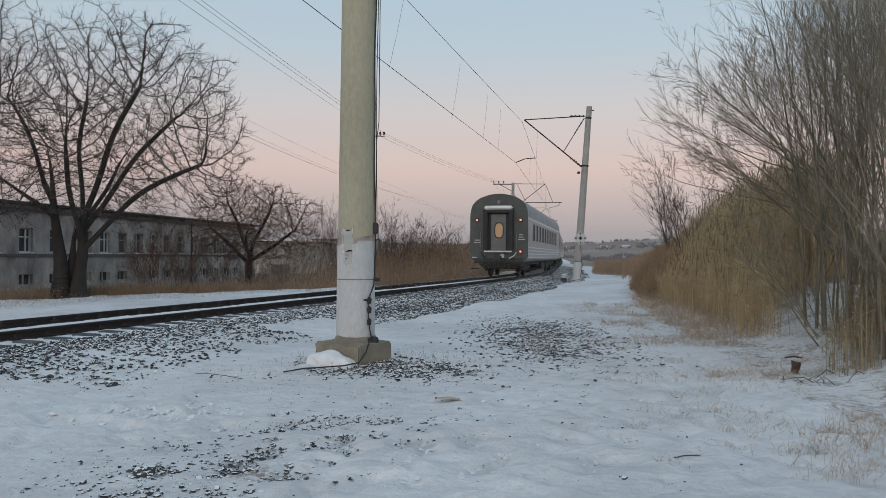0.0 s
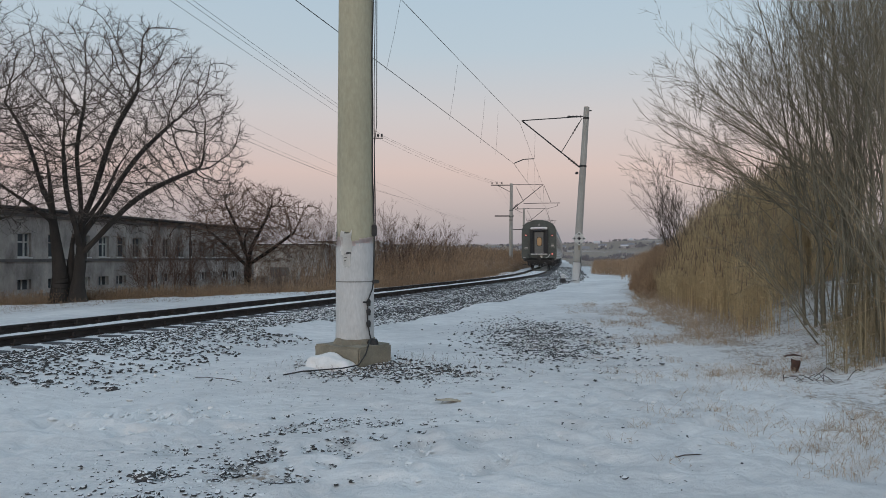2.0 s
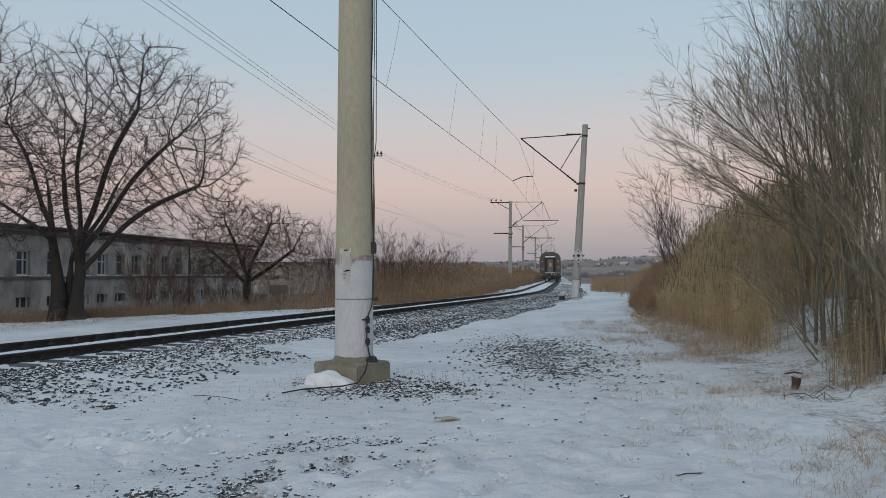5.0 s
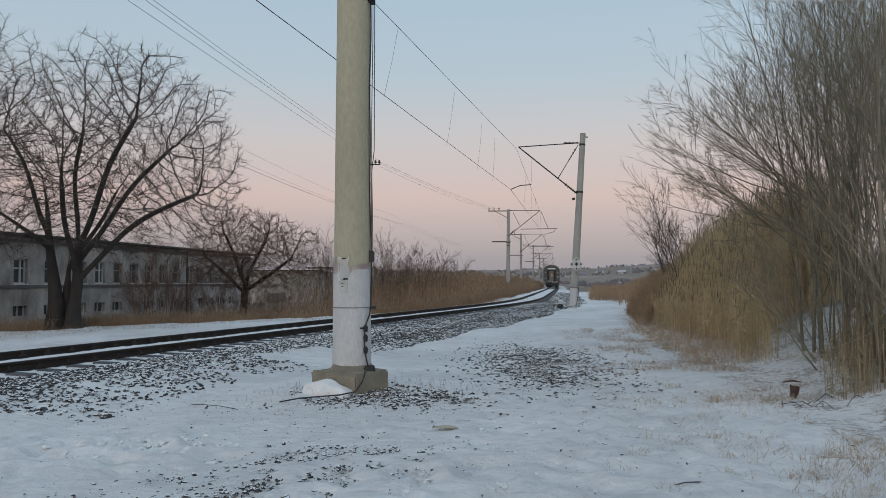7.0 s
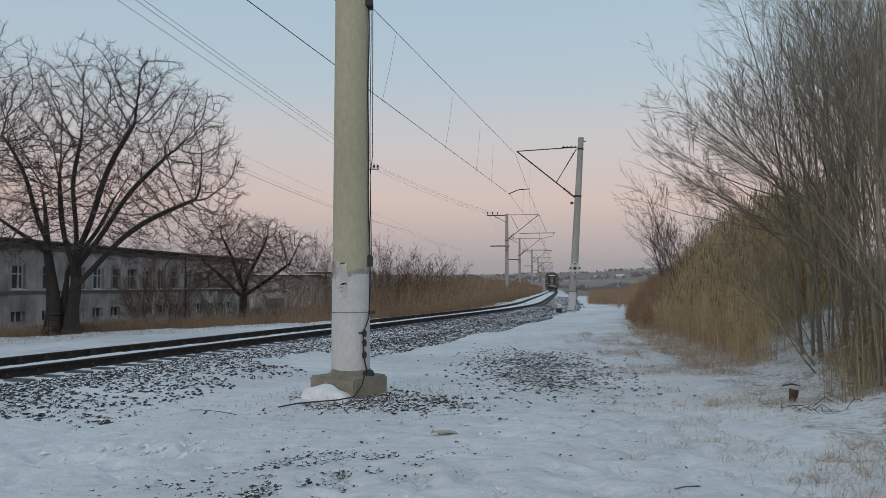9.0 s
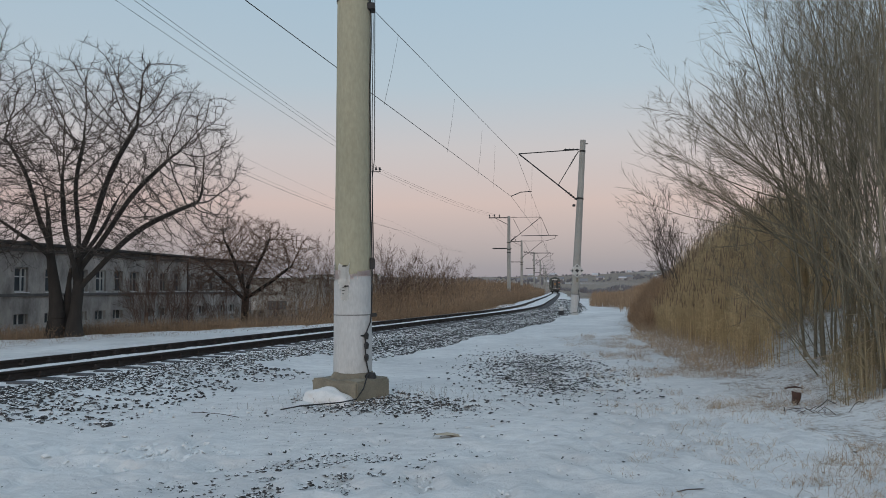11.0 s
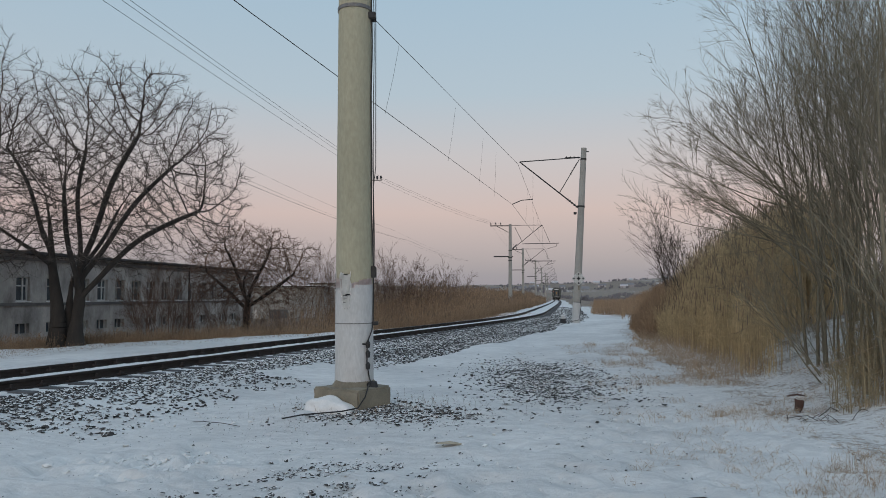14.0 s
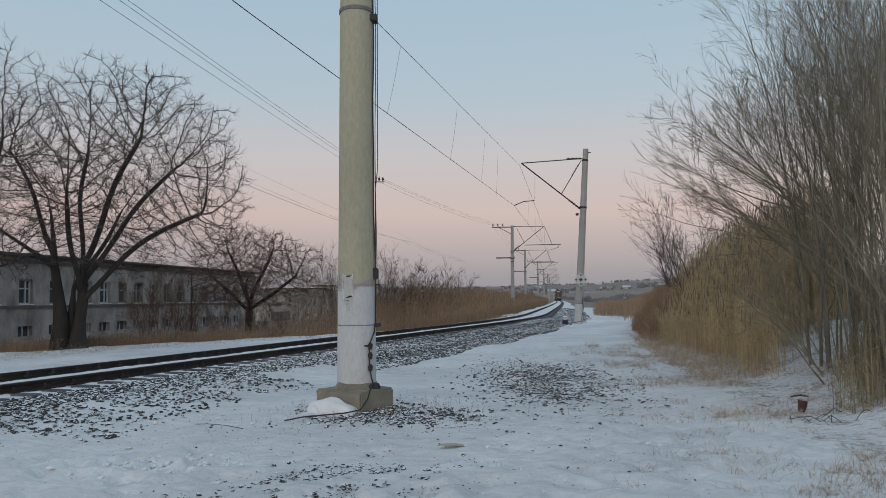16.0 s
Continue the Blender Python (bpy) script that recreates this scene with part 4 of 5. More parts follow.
stick([(-3.2, 9.55, 0.01), (-3.0, 9.42, 0.03), (-2.75, 9.3, 0.025), (-2.5, 9.2, 0.01)], 0.0045, "thin dead twig on the snow")
stick([(1.75, 5.62, 0.0), (1.84, 5.60, 0.03), (1.95, 5.63, 0.02), (2.02, 5.7, 0.0)], 0.005, "thin dead twig on the snow")
_rt = random.Random(8)
for _k in range(9):
    _x, _y, _a, _l = 4.55 + _rt.gauss(0, 0.22), 8.75 + _rt.gauss(0, 0.16), _rt.uniform(0, 3.14), _rt.uniform(0.18, 0.42)
    stick([(_x + math.cos(_a) * _l * u, _y + math.sin(_a) * _l * u, 0.01 + 0.07 * math.sin(math.pi * u) * _rt.uniform(0.4, 1.2)) for u in (0, 0.3, 0.6, 1.0)], _rt.uniform(0.003, 0.006), "short dark broken twig tangled on the snow")
stick([(4.6, 9.6, 0.55), (5.2, 9.6, 0.57), (6.2, 9.6, 0.60)], 0.004, "pale dry stalk caught in the rods", M_GRASS)


def cardboard():
    bm = bmesh.new()
    rr = random.Random(2)
    top = [(0.0, 0.02), (0.12, 0.05), (0.22, 0.03), (0.36, 0.0), (0.50, -0.02)]
    low = [(0.50, -0.045), (0.34, -0.05), (0.2, -0.03), (0.1, -0.055), (0.02, -0.02)]
    vs = [bm.verts.new((x, y * 1.6, 0.012 * math.sin(x * 11))) for x, y in top + low]
    f = bm.faces.new(vs)
    bmesh.ops.solidify(bm, geom=[f], thickness=0.003)
    bm.transform(pose(-0.07, 7.74, ground_at(0.1, 7.7) + 0.008, 0, 0, -14))
    tagged(part("cardboard_scrap", bm, material("damp_cardboard", (0.52, 0.44, 0.33), (0.40, 0.33, 0.24), 0.9, 9, 0.2)), "torn tan cardboard strip on the snow", "cardboard")


cardboard()


def rusty_can():
    x, y = 4.62, 9.65
    z = ground_at(x, y)
    e = empty("rusty_can", pose(x, y, z))
    tagged(e, "crumpled rusty tin hung on a stub of dead branch", "can")
    m = material("red_brown_rust", (0.095, 0.048, 0.034), (0.04, 0.024, 0.02), 0.85, 14, 0.4)
    bm = rodded((0.0, 0, 0.03), (0.03, 0, 0.16), 0.046, 0.052, 14)
    bmesh.ops.subdivide_edges(bm, edges=bm.edges[:], cuts=2)
    for v in bm.verts:
        v.co += noise.noise_vector(v.co * 13) * 0.03
    part("tin", bm, m, e)
    part("stub", rodded((0.03, 0.0, -0.02), (0.03, 0.02, 0.14), 0.012), M_TWIG, e)
    part("lid", rod(rodded((-0.13, 0, 0.215), (0.0, 0, 0.235), 0.007, 0.012), (0.0, 0, 0.235), (0.10, 0.0, 0.215), 0.014, 0.006), m, e)


rusty_can()


# ---- the train ----
def coach():
    e = empty("passenger_coach")
    tagged(e, "grey passenger coach with dark end wall and red tail lights", "railway coach", "train coaches")
    LEN, W = 24.0, 1.55
    prof = [(-W + 0.24, 0.82), (-W + 0.06, 0.94), (-W, 1.10), (-W, 3.15)]
    roof = [(-W, 3.15), (-W + 0.03, 3.45), (-W + 0.13, 3.73), (-W + 0.30, 3.93), (-W + 0.55, 4.09), (-W + 0.9, 4.21), (-0.3, 4.285), (0, 4.30)]
    full = prof + roof[1:] + [(-x, z) for x, z in reversed(roof[:-1])] + [(-x, z) for x, z in reversed(prof[:-1])]

    def sweep(line, y0, y1, mat, name, label="", cap=False):
        bm = bmesh.new()
        a = [bm.verts.new((x, y0, z)) for x, z in line]
        b = [bm.verts.new((x, y1, z)) for x, z in line]
        for i in range(len(line) - 1):
            bm.faces.new((a[i], a[i + 1], b[i + 1], b[i]))
        if cap:
            bm.faces.new(a); bm.faces.new(b[::-1]); bm.faces.new((a[-1], a[0], b[0], b[-1]))
        bmesh.ops.recalc_face_normals(bm, faces=bm.faces[:])
        return smooth_all(part(name, bm, mat, e, label), 35)
    inner = [(x * 0.995, z if z < 4 else z - 0.01) for x, z in full]
    sweep(inner, 0.05, LEN - 0.05, M_COACH_SIDE, "body", "light grey coach body", True)
    sweep([(x * 1.004, z + 0.012) for x, z in roof] + [(-x * 1.004, z + 0.012) for x, z in reversed(roof[:-1])], 0.04, LEN - 0.04, M_COACH_ROOF, "roof", "sooty rounded roof")
    for y0, y1 in ((0.0, 0.10), (LEN - 0.10, LEN)):
        sweep([(x * 1.008, z) for x, z in full], y0, y1, M_COACH_END, "end_wall", "dark green-grey end wall", True)
    for side in (-1, 1):
        xs = side * (W + 0.002)
        for k in range(4):
            part("side_rib", boxed(min(xs, xs + side * 0.02), max(xs, xs + side * 0.02), 0.3, LEN - 0.3, 1.02 + k * 0.17, 1.08 + k * 0.17), M_COACH_STRIPE, e)
        part("side_stripe", boxed(min(xs, xs + side * 0.008), max(xs, xs + side * 0.008), 0.3, LEN - 0.3, 3.02, 3.10), M_COACH_STRIPE, e)
        for k in range(10):
            y = 3.2 + k * 1.85
            wnd = part("window", boxed(min(xs, xs + side * 0.012), max(xs, xs + side * 0.012), y - 0.52, y + 0.52, 1.95, 2.85, 0.004), M_COACHGLASS, e, "dark side window")
            part("window_frame", frame_ring(xs, side, y, 0.56, 1.91, 2.89), M_COACH_SIDE, wnd)
        for y in (1.1, LEN - 1.1):
            part("side_door", boxed(min(xs, xs + side * 0.015), max(xs, xs + side * 0.015), y - 0.38, y + 0.38, 0.95, 2.95, 0.01), M_COACH_SIDE, e, "vestibule door")
    # gangway at the rear
    for sx in (-1, 1):
        part("gangway_seal", boxed(min(sx * 0.56, sx * 0.80), max(sx * 0.56, sx * 0.80), -0.32, 0.0, 1.35, 3.42, 0.05), M_RUBBER, e, "black rubber gangway seal")
    part("gangway_top", boxed(-0.84, 0.84, -0.34, 0.0, 3.30, 3.48, 0.05), M_RUBBER, e)
    part("hood_snow", boxed(-0.78, 0.78, -0.30, 0.0, 3.47, 3.68, 0.08), M_SNOW, e, "snow lying on the gangway hood")
    part("gangway_sill", boxed(-0.74, 0.74, -0.36, 0.0, 1.30, 1.38, 0.015), M_FRAME, e, "snowy gangway step")
    part("gangway_back", boxed(-0.57, 0.57, -0.06, 0.0, 1.36, 3.32), M_RUBBER, e)
    door = part("end_door", boxed(-0.40, 0.40, -0.10, -0.02, 1.40, 3.25, 0.015), M_DOOR, e, "grey end door")

    def rounded_pane(w, h, y0, y1):
        bm = bmesh.new()
        ring = []
        for k in range(36):
            a = k * math.pi / 18
            c, q = math.cos(a), math.sin(a)
            ring.append((0.03 + w * math.copysign(abs(c) ** 0.75, c), 2.42 + h * math.copysign(abs(q) ** 0.5, q)))
        front = [bm.verts.new((px, y0, pz)) for px, pz in ring]
        back = [bm.verts.new((px, y1, pz)) for px, pz in ring]
        bm.faces.new(front); bm.faces.new(back[::-1])
        for k in range(36):
            bm.faces.new((front[k - 1], back[k - 1], back[k], front[k]))
        bmesh.ops.recalc_face_normals(bm, faces=bm.faces[:])
        return bm
    # pane whose sunset reflection is given by its own colour and emission
    part("door_window", rounded_pane(0.20, 0.36, -0.118, -0.11), M_SUNSETPANE, door, "rounded window, the sunset's reflection put in as amber colour and faint emission")
    part("window_seal", rounded_pane(0.25, 0.41, -0.112, -0.095), M_RUBBER, door)
    part("door_handle", rodded((0.30, -0.13, 2.2), (0.30, -0.13, 2.32), 0.015), M_GALV, door)
    for sx in (-1, 1):
        part("handrail", rod(rod(rodded((sx * 0.98, -0.09, 1.55), (sx * 0.98, -0.09, 2.35), 0.016), (sx * 0.98, -0.09, 1.56), (sx * 0.98, 0.0, 1.56), 0.014), (sx * 0.98, -0.09, 2.34), (sx * 0.98, 0.0, 2.34), 0.014), M_GALV, e)
        part("roof_vent", boxed(min(sx * 0.55, sx * 0.75), max(sx * 0.55, sx * 0.75), 1.0, 1.5, 4.10, 4.30, 0.03), M_COACH_ROOF, e)
    for x, z in ((-1.18, 2.95), (1.18, 2.95), (1.18, 1.34)):
        lamp = part("lamp_housing", rodded((x, 0.0, z), (x, -0.06, z), 0.11, 0.10, 14), M_RUBBER, e)
        part("tail_light", rodded((x, -0.05, z), (x, -0.085, z), 0.058, 0.05, 12), M_TAIL, lamp, "glowing red tail light")
    part("roof_lamp", rodded((0.0, 0.02, 3.86), (0.0, -0.10, 3.86), 0.11, 0.09, 14), M_GALV, e)
    for x, w, z in ((1.20, 0.10, 2.20), (1.20, 0.12, 2.08), (1.23, 0.18, 1.96), (-1.15, 0.14, 1.92), (-1.15, 0.18, 1.80), (-1.32, 0.14, 1.03)):
        part("marking", boxed(x - w, x + w, -0.012, 0.0, z - 0.022, z + 0.022), M_COACH_SIDE, e, "small illegible white marking")
    for sx in (-1, 1):
        part("cable_hose", rod(rodded((sx * 0.95, -0.05, 1.30), (sx * 0.85, -0.18, 1.12), 0.03), (sx * 0.85, -0.18, 1.12), (sx * 0.6, -0.15, 1.0), 0.03), M_FRAME if sx > 0 else M_RUBBER, e)
        part("step", boxed(min(sx * 1.15, sx * 1.5), max(sx * 1.15, sx * 1.5), 0.1, 0.5, 0.42, 0.47), M_UNDER, e)
    part("end_apron", boxed(-1.0, 1.0, 0.3, 0.9, 0.50, 0.80, 0.03), M_UNDER, e)
    part("buffer_beam", boxed(-1.35, 1.35, 0.0, 0.25, 0.72, 1.02, 0.02), M_UNDER, e)
    part("coupler", rod(boxed(-0.16, 0.16, -0.45, 0.1, 0.84, 1.14, 0.04), (0, 0.1, 0.98), (0, 1.0, 0.98), 0.1), M_UNDER, e, "heavy knuckle coupler")
    part("air_hose", rod(rodded((0.32, -0.02, 0.95), (0.36, -0.2, 0.55), 0.03), (0.36, -0.2, 0.55), (0.2, -0.22, 0.45), 0.03), M_UNDER, e)
    part("end_plate", boxed(0.10, 0.30, -0.03, 0.0, 1.02, 1.22), M_FRAME, e)
    part("underframe", boxed(-1.1, 1.1, 0.2, LEN - 0.2, 0.62, 0.86, 0.03), M_UNDER, e)
    for y0, y1, x0, x1 in ((8.0, 10.5, -1.3, -0.4), (11.2, 13.6, -1.25, 1.25), (14.4, 16.0, 0.4, 1.3)):
        part("equipment_box", boxed(x0, x1, y0, y1, 0.30, 0.72, 0.04), M_UNDER, e)
    for yb in (3.4, LEN - 3.4):
        bogie = part("bogie", boxed(-1.12, 1.12, yb - 1.75, yb + 1.75, 0.42, 0.62, 0.05), M_UNDER, e)
        for dy in (-1.2, 1.2):
            part("axle", rodded((-0.75, yb + dy, 0.475), (0.75, yb + dy, 0.475), 0.075, None, 10), M_UNDER, bogie)
            for sx in (-1, 1):
                bm = rodded((sx * 0.73, yb + dy, 0.475), (sx * 0.86, yb + dy, 0.475), 0.475, None, 24)
                rod(bm, (sx * 0.69, yb + dy, 0.475), (sx * 0.73, yb + dy, 0.475), 0.50, None, 24)
                part("wheel", bm, M_RUST, bogie)
                part("axle_box", boxed(min(sx * 0.92, sx * 1.14), max(sx * 0.92, sx * 1.14), yb + dy - 0.2, yb + dy + 0.2, 0.30, 0.66, 0.04), M_UNDER, bogie)
    for c in e.children:
        c.data.transform(Matrix.Diagonal((1, 1, 1.045, 1)))
        for g in c.children:
            g.data.transform(Matrix.Diagonal((1, 1, 1.045, 1)))
    return e


def frame_ring(xs, side, y, hw, z0, z1):
    bm = bmesh.new()
    a, b = min(xs, xs + side * 0.02), max(xs, xs + side * 0.02)
    box(bm, a, b, y - hw - 0.04, y - hw, z0, z1)
    box(bm, a, b, y + hw, y + hw + 0.04, z0, z1)
    box(bm, a, b, y - hw - 0.04, y + hw + 0.04, z1, z1 + 0.04)
    box(bm, a, b, y - hw - 0.04, y + hw + 0.04, z0 - 0.04, z0)
    return bm


coaches = [coach()]
for _k in range(3):
    coaches.append(copy_thing(coaches[0], Matrix.Identity(4)))


def dust():
    """Fine snow whirled up by the train, as many small flakes."""
    r = np.random.RandomState(6)
    n = 30000
    y = -16 + 40 * r.uniform(0, 1, n)
    x = r.normal(0, 1.9, n) * (1 + 0.04 * np.clip(-y, 0, 20))
    z = 0.03 + r.exponential(0.32, n) * (1 + 0.5 * (np.abs(x) > 1.7))
    inside = (np.abs(x) < 1.62) & (y > -0.5) & (z > 0.3)
    c = np.stack([x, y, z], -1)[~inside]
    V = (c[:, None] + r.normal(0, 0.0042, (len(c), 3, 3))).reshape(-1, 3)
    F = np.arange(len(V)).reshape(-1, 3)
    return tagged(new("snow_dust", mesh_arrays("snow_dust", V, F, [M_SNOW])), "fine powder snow whirled up by the train", "snow dust", kind="stuff")


snow_dust = dust()


def rear_distance(t):
    return 30.4 + 13.5 * t + 0.185 * t * t - 1.3 * math.exp(-((t - 1.0) / 0.6) ** 2)


def coach_pose(t, k):
    s = rear_distance(t) + k * 24.6
    a, b = on_track(s + 3.4), on_track(s + 20.6)
    turn = math.atan2(b[0] - a[0], b[1] - a[1])
    d = Vector(b) - Vector(a)
    d.normalize()
    p = Vector(a) - d * 3.4
    return pose(p.x, p.y, p.z, 0, 0, -math.degrees(turn))


# ---- trees ----
def grow(out, p, d, length, r, level, rng, spec):
    n = spec["steps"][level]
    kids = spec["kids"][level] if level < len(spec["kids"]) else 0
    at = sorted(rng.uniform(spec.get("from", 0.25), 1.0) for _ in range(kids))
    q, rr = Vector(p), r
    r_end = r * spec["taper"]
    ki = 0
    for i in range(n):
        d = (d + Vector((rng.gauss(0, 1), rng.gauss(0, 1), rng.gauss(0, 1))) * spec["curl"][level] + Vector((0, 0, spec["rise"][level]))).normalized()
        q2 = q + d * (length / n)
        r2 = r + (r_end - r) * (i + 1) / n
        out.append((*q, *q2, rr, r2, level))
        while ki < kids and at[ki] <= (i + 1) / n:
            f = at[ki] * n - i
            b = q.lerp(q2, min(max(f, 0), 1))
            ax = d.orthogonal().normalized()
            ax.rotate(Matrix.Rotation(rng.uniform(0, 6.283), 3, d))
            cd = d.copy()
            cd.rotate(Matrix.Rotation(math.radians(rng.gauss(spec["angle"][level], 10)), 3, ax))
            cl = length * rng.uniform(*spec["ratio"]) * (1.15 - 0.55 * at[ki])
            grow(out, b, cd, cl, max(r2 * spec["thin"], spec["rmin"]), level + 1, rng, spec)
            ki += 1
        q, rr = q2, r2


def branch_parts(e, limbs, trunk_levels, mats, base, names):
    thin = []
    for name, out in zip(names, limbs):
        S = np.array(out)
        S[:, 0:3] -= base; S[:, 3:6] -= base
        thick = S[S[:, 8] <= trunk_levels]
        thin.append(S[S[:, 8] > trunk_levels])
        under(new(name, segments_mesh(name, thick, 8 if name != "stem" else 6, [mats[0]])), e)
    crown = under(new("crown", segments_mesh("crown", np.concatenate(thin), 3, [mats[1]])), e)
    tagged(crown, "bare twigs of the crown", kind="stuff")


def tree(name, label, x, y, limbs, spec, seed, mats=(M_BARK, M_TWIG), z=None, stem=""):
    rng = random.Random(seed)
    z = ground_at(x, y) - 0.15 if z is None else z
    outs, names = [], []
    for ox, oy, oz, dx, dy, dz, ln, r in limbs:
        outs.append([])
        names.append(stem or ("trunk" if oz == 0 else "limb"))
        grow(outs[-1], (x + ox, y + oy, z + oz), Vector((dx, dy, dz)).normalized(), ln, r, 0, rng, spec)
    e = empty(name, pose(x, y, z))
    tagged(e, label, "tree")
    branch_parts(e, outs, 0 if stem else 1, mats, np.array([x, y, z]), names)
    return e


def crown_tree(label, x, y, limbs, centre, radii, floor, seed, count=2400, step=0.24, tip=0.0075, power=2.15, twig=0.5, twigs=3, mats=(M_BARK, M_TWIG), droop=0.0, girth=0.3):
    """A spreading tree: curved main limbs, whose branches reach out step by step for the free room inside a rounded crown."""
    r = np.random.RandomState(seed)
    z0 = ground_at(x, y) - 0.15
    P, parent, of = [], [], []
    for k, (sx, sy, sz, dx, dy, dz, ln, cx, cz) in enumerate(limbs):
        d = np.array([dx, dy, dz], float); d /= np.linalg.norm(d)
        start = np.array([sx, sy, sz], float)
        link = -1
        if sz > 0:
            link = int(np.argmin(np.linalg.norm(np.array(P) - start, axis=1)))
        wob = r.uniform(0, 6.28, 3)
        for u in np.arange(0 if sz == 0 else step, ln, step):
            q = start + d * u + np.array([cx, 0, cz]) * u * u + 0.07 * np.array([math.sin(u * 1.3 + wob[0]), math.sin(u * 1.1 + wob[1]), 0]) * min(u, 1)
            P.append(q); parent.append(link); of.append(k); link = len(P) - 1
    P, parent = [np.array(P)], list(parent)
    g = r.normal(0, 1, (count * 3, 3))
    g /= np.linalg.norm(g, axis=1)[:, None]
    g *= (r.uniform(0, 1, count * 3) ** 0.42)[:, None] * (1 + 0.13 * waves(g[:, 0] * 3, g[:, 2] * 3 + g[:, 1], 1.6, seed))[:, None]
    A = np.array(centre) + g * np.array(radii)
    A = A[A[:, 2] > floor + 0.25 * np.abs(A[:, 0] - centre[0]) * (0 if droop else 1)][:count]
    nodes = P[0]
    near = np.full(len(A), 1e9); who = np.zeros(len(A), int)

    def refresh(first):
        fresh = nodes[first:]
        D = np.linalg.norm(A[:, None] - fresh[None], axis=2)
        j = D.argmin(1); m = D[np.arange(len(A)), j]
        b = m < near
        near[b] = m[b]; who[b] = j[b] + first
    refresh(0)
    for _ in range(70):
        if len(A) == 0:
            break
        crowded = np.bincount(np.array(parent)[np.array(parent) >= 0], minlength=len(nodes))[who] > 2
        A, near, who = A[~crowded], near[~crowded], who[~crowded]
        if len(A) == 0:
            break
        v = (A - nodes[who]) / np.maximum(near, 1e-6)[:, None]
        ids = np.unique(who)
        acc = np.zeros((len(nodes), 3))
        np.add.at(acc, who, v)
        d = acc[ids]
        d = d / np.maximum(np.linalg.norm(d, axis=1), 1e-6)[:, None] + r.normal(0, 0.09, (len(ids), 3)) + np.array([0, 0, 0.08 - droop])
        d /= np.linalg.norm(d, axis=1)[:, None]
        first = len(nodes)
        nodes = np.concatenate([nodes, nodes[ids] + d * step])
        parent += list(ids)
        of += [of[j] for j in ids]
        refresh(first)
        left = near > step * 1.5
        A, near, who = A[left], near[left], who[left]
        if len(nodes) > 9000:
            break
    parent = np.array(parent)
    n = len(nodes)
    rad = np.zeros(n)
    kids = np.bincount(parent[parent >= 0], minlength=n)
    rad[kids == 0] = tip ** power
    for i in range(n - 1, -1, -1):
        if parent[i] >= 0:
            rad[parent[i]] += rad[i]
    rad = np.maximum(rad, tip ** power) ** (1 / power)
    # stout stems: the main limbs keep some girth of their own, tapering outwards
    for k, row in enumerate(limbs):
        mine = np.nonzero((np.array(of) == k) & (np.arange(n) < len(P[0])))[0]
        if len(mine):
            u = np.linspace(0, 1, len(mine))
            rad[mine] = np.maximum(rad[mine], girth * (1.0 if row[2] == 0 else 0.33) * (1 - 0.96 * u ** 0.8)) + (0.10 * np.exp(-u * 14) if row[2] == 0 else 0)
    own = parent >= 0
    i = np.nonzero(own)[0]
    S = np.concatenate([nodes[parent[i]], nodes[i], np.minimum(rad[parent[i]], rad[i] * 1.35)[:, None], rad[i][:, None]], 1)
    # short twigs on the thin branches
    thin = i[rad[i] < tip * 4.2]
    extra = []
    for _ in range(twigs):
        pick = thin[r.uniform(0, 1, len(thin)) < 0.85]
        d = nodes[pick] - nodes[parent[pick]]
        d /= np.maximum(np.linalg.norm(d, axis=1), 1e-6)[:, None]
        e1 = d + r.normal(0, 0.40, d.shape) + np.array([0, 0, 0.16 - 2 * droop]); e1 /= np.linalg.norm(e1, axis=1)[:, None]
        e2 = e1 + r.normal(0, 0.2, d.shape) + np.array([0, 0, 0.22 - 2 * droop]); e2 /= np.linalg.norm(e2, axis=1)[:, None]
        ln = (twig * r.uniform(0.35, 1.1, len(pick)))[:, None]
        a, b = nodes[pick], nodes[pick] + e1 * ln * 0.5
        t = np.full((len(pick), 1), tip)
        extra.append(np.concatenate([a, b, t * 0.75, t * 0.55], 1))
        extra.append(np.concatenate([b, b + e2 * ln * 0.5, t * 0.55, t * 0.3], 1))
    e = empty("bare_tree", pose(x, y, z0))
    tagged(e, label, "tree")
    thick = rad[i] > tip * 4.5
    limb = np.array(of)[i]
    for k, row in enumerate(limbs):
        mine = thick & (limb == k)
        if mine.any():
            name = "trunk" if row[2] == 0 else "limb"
            smooth_all(under(new(name, segments_mesh(name, S[mine], 8, [mats[0]])), e), 80)
    crown = under(new("crown", segments_mesh("crown", np.concatenate([S[~thick]] + extra), 3, [mats[1]])), e)
    tagged(crown, "bare twigs of the crown", kind="stuff")
    return e


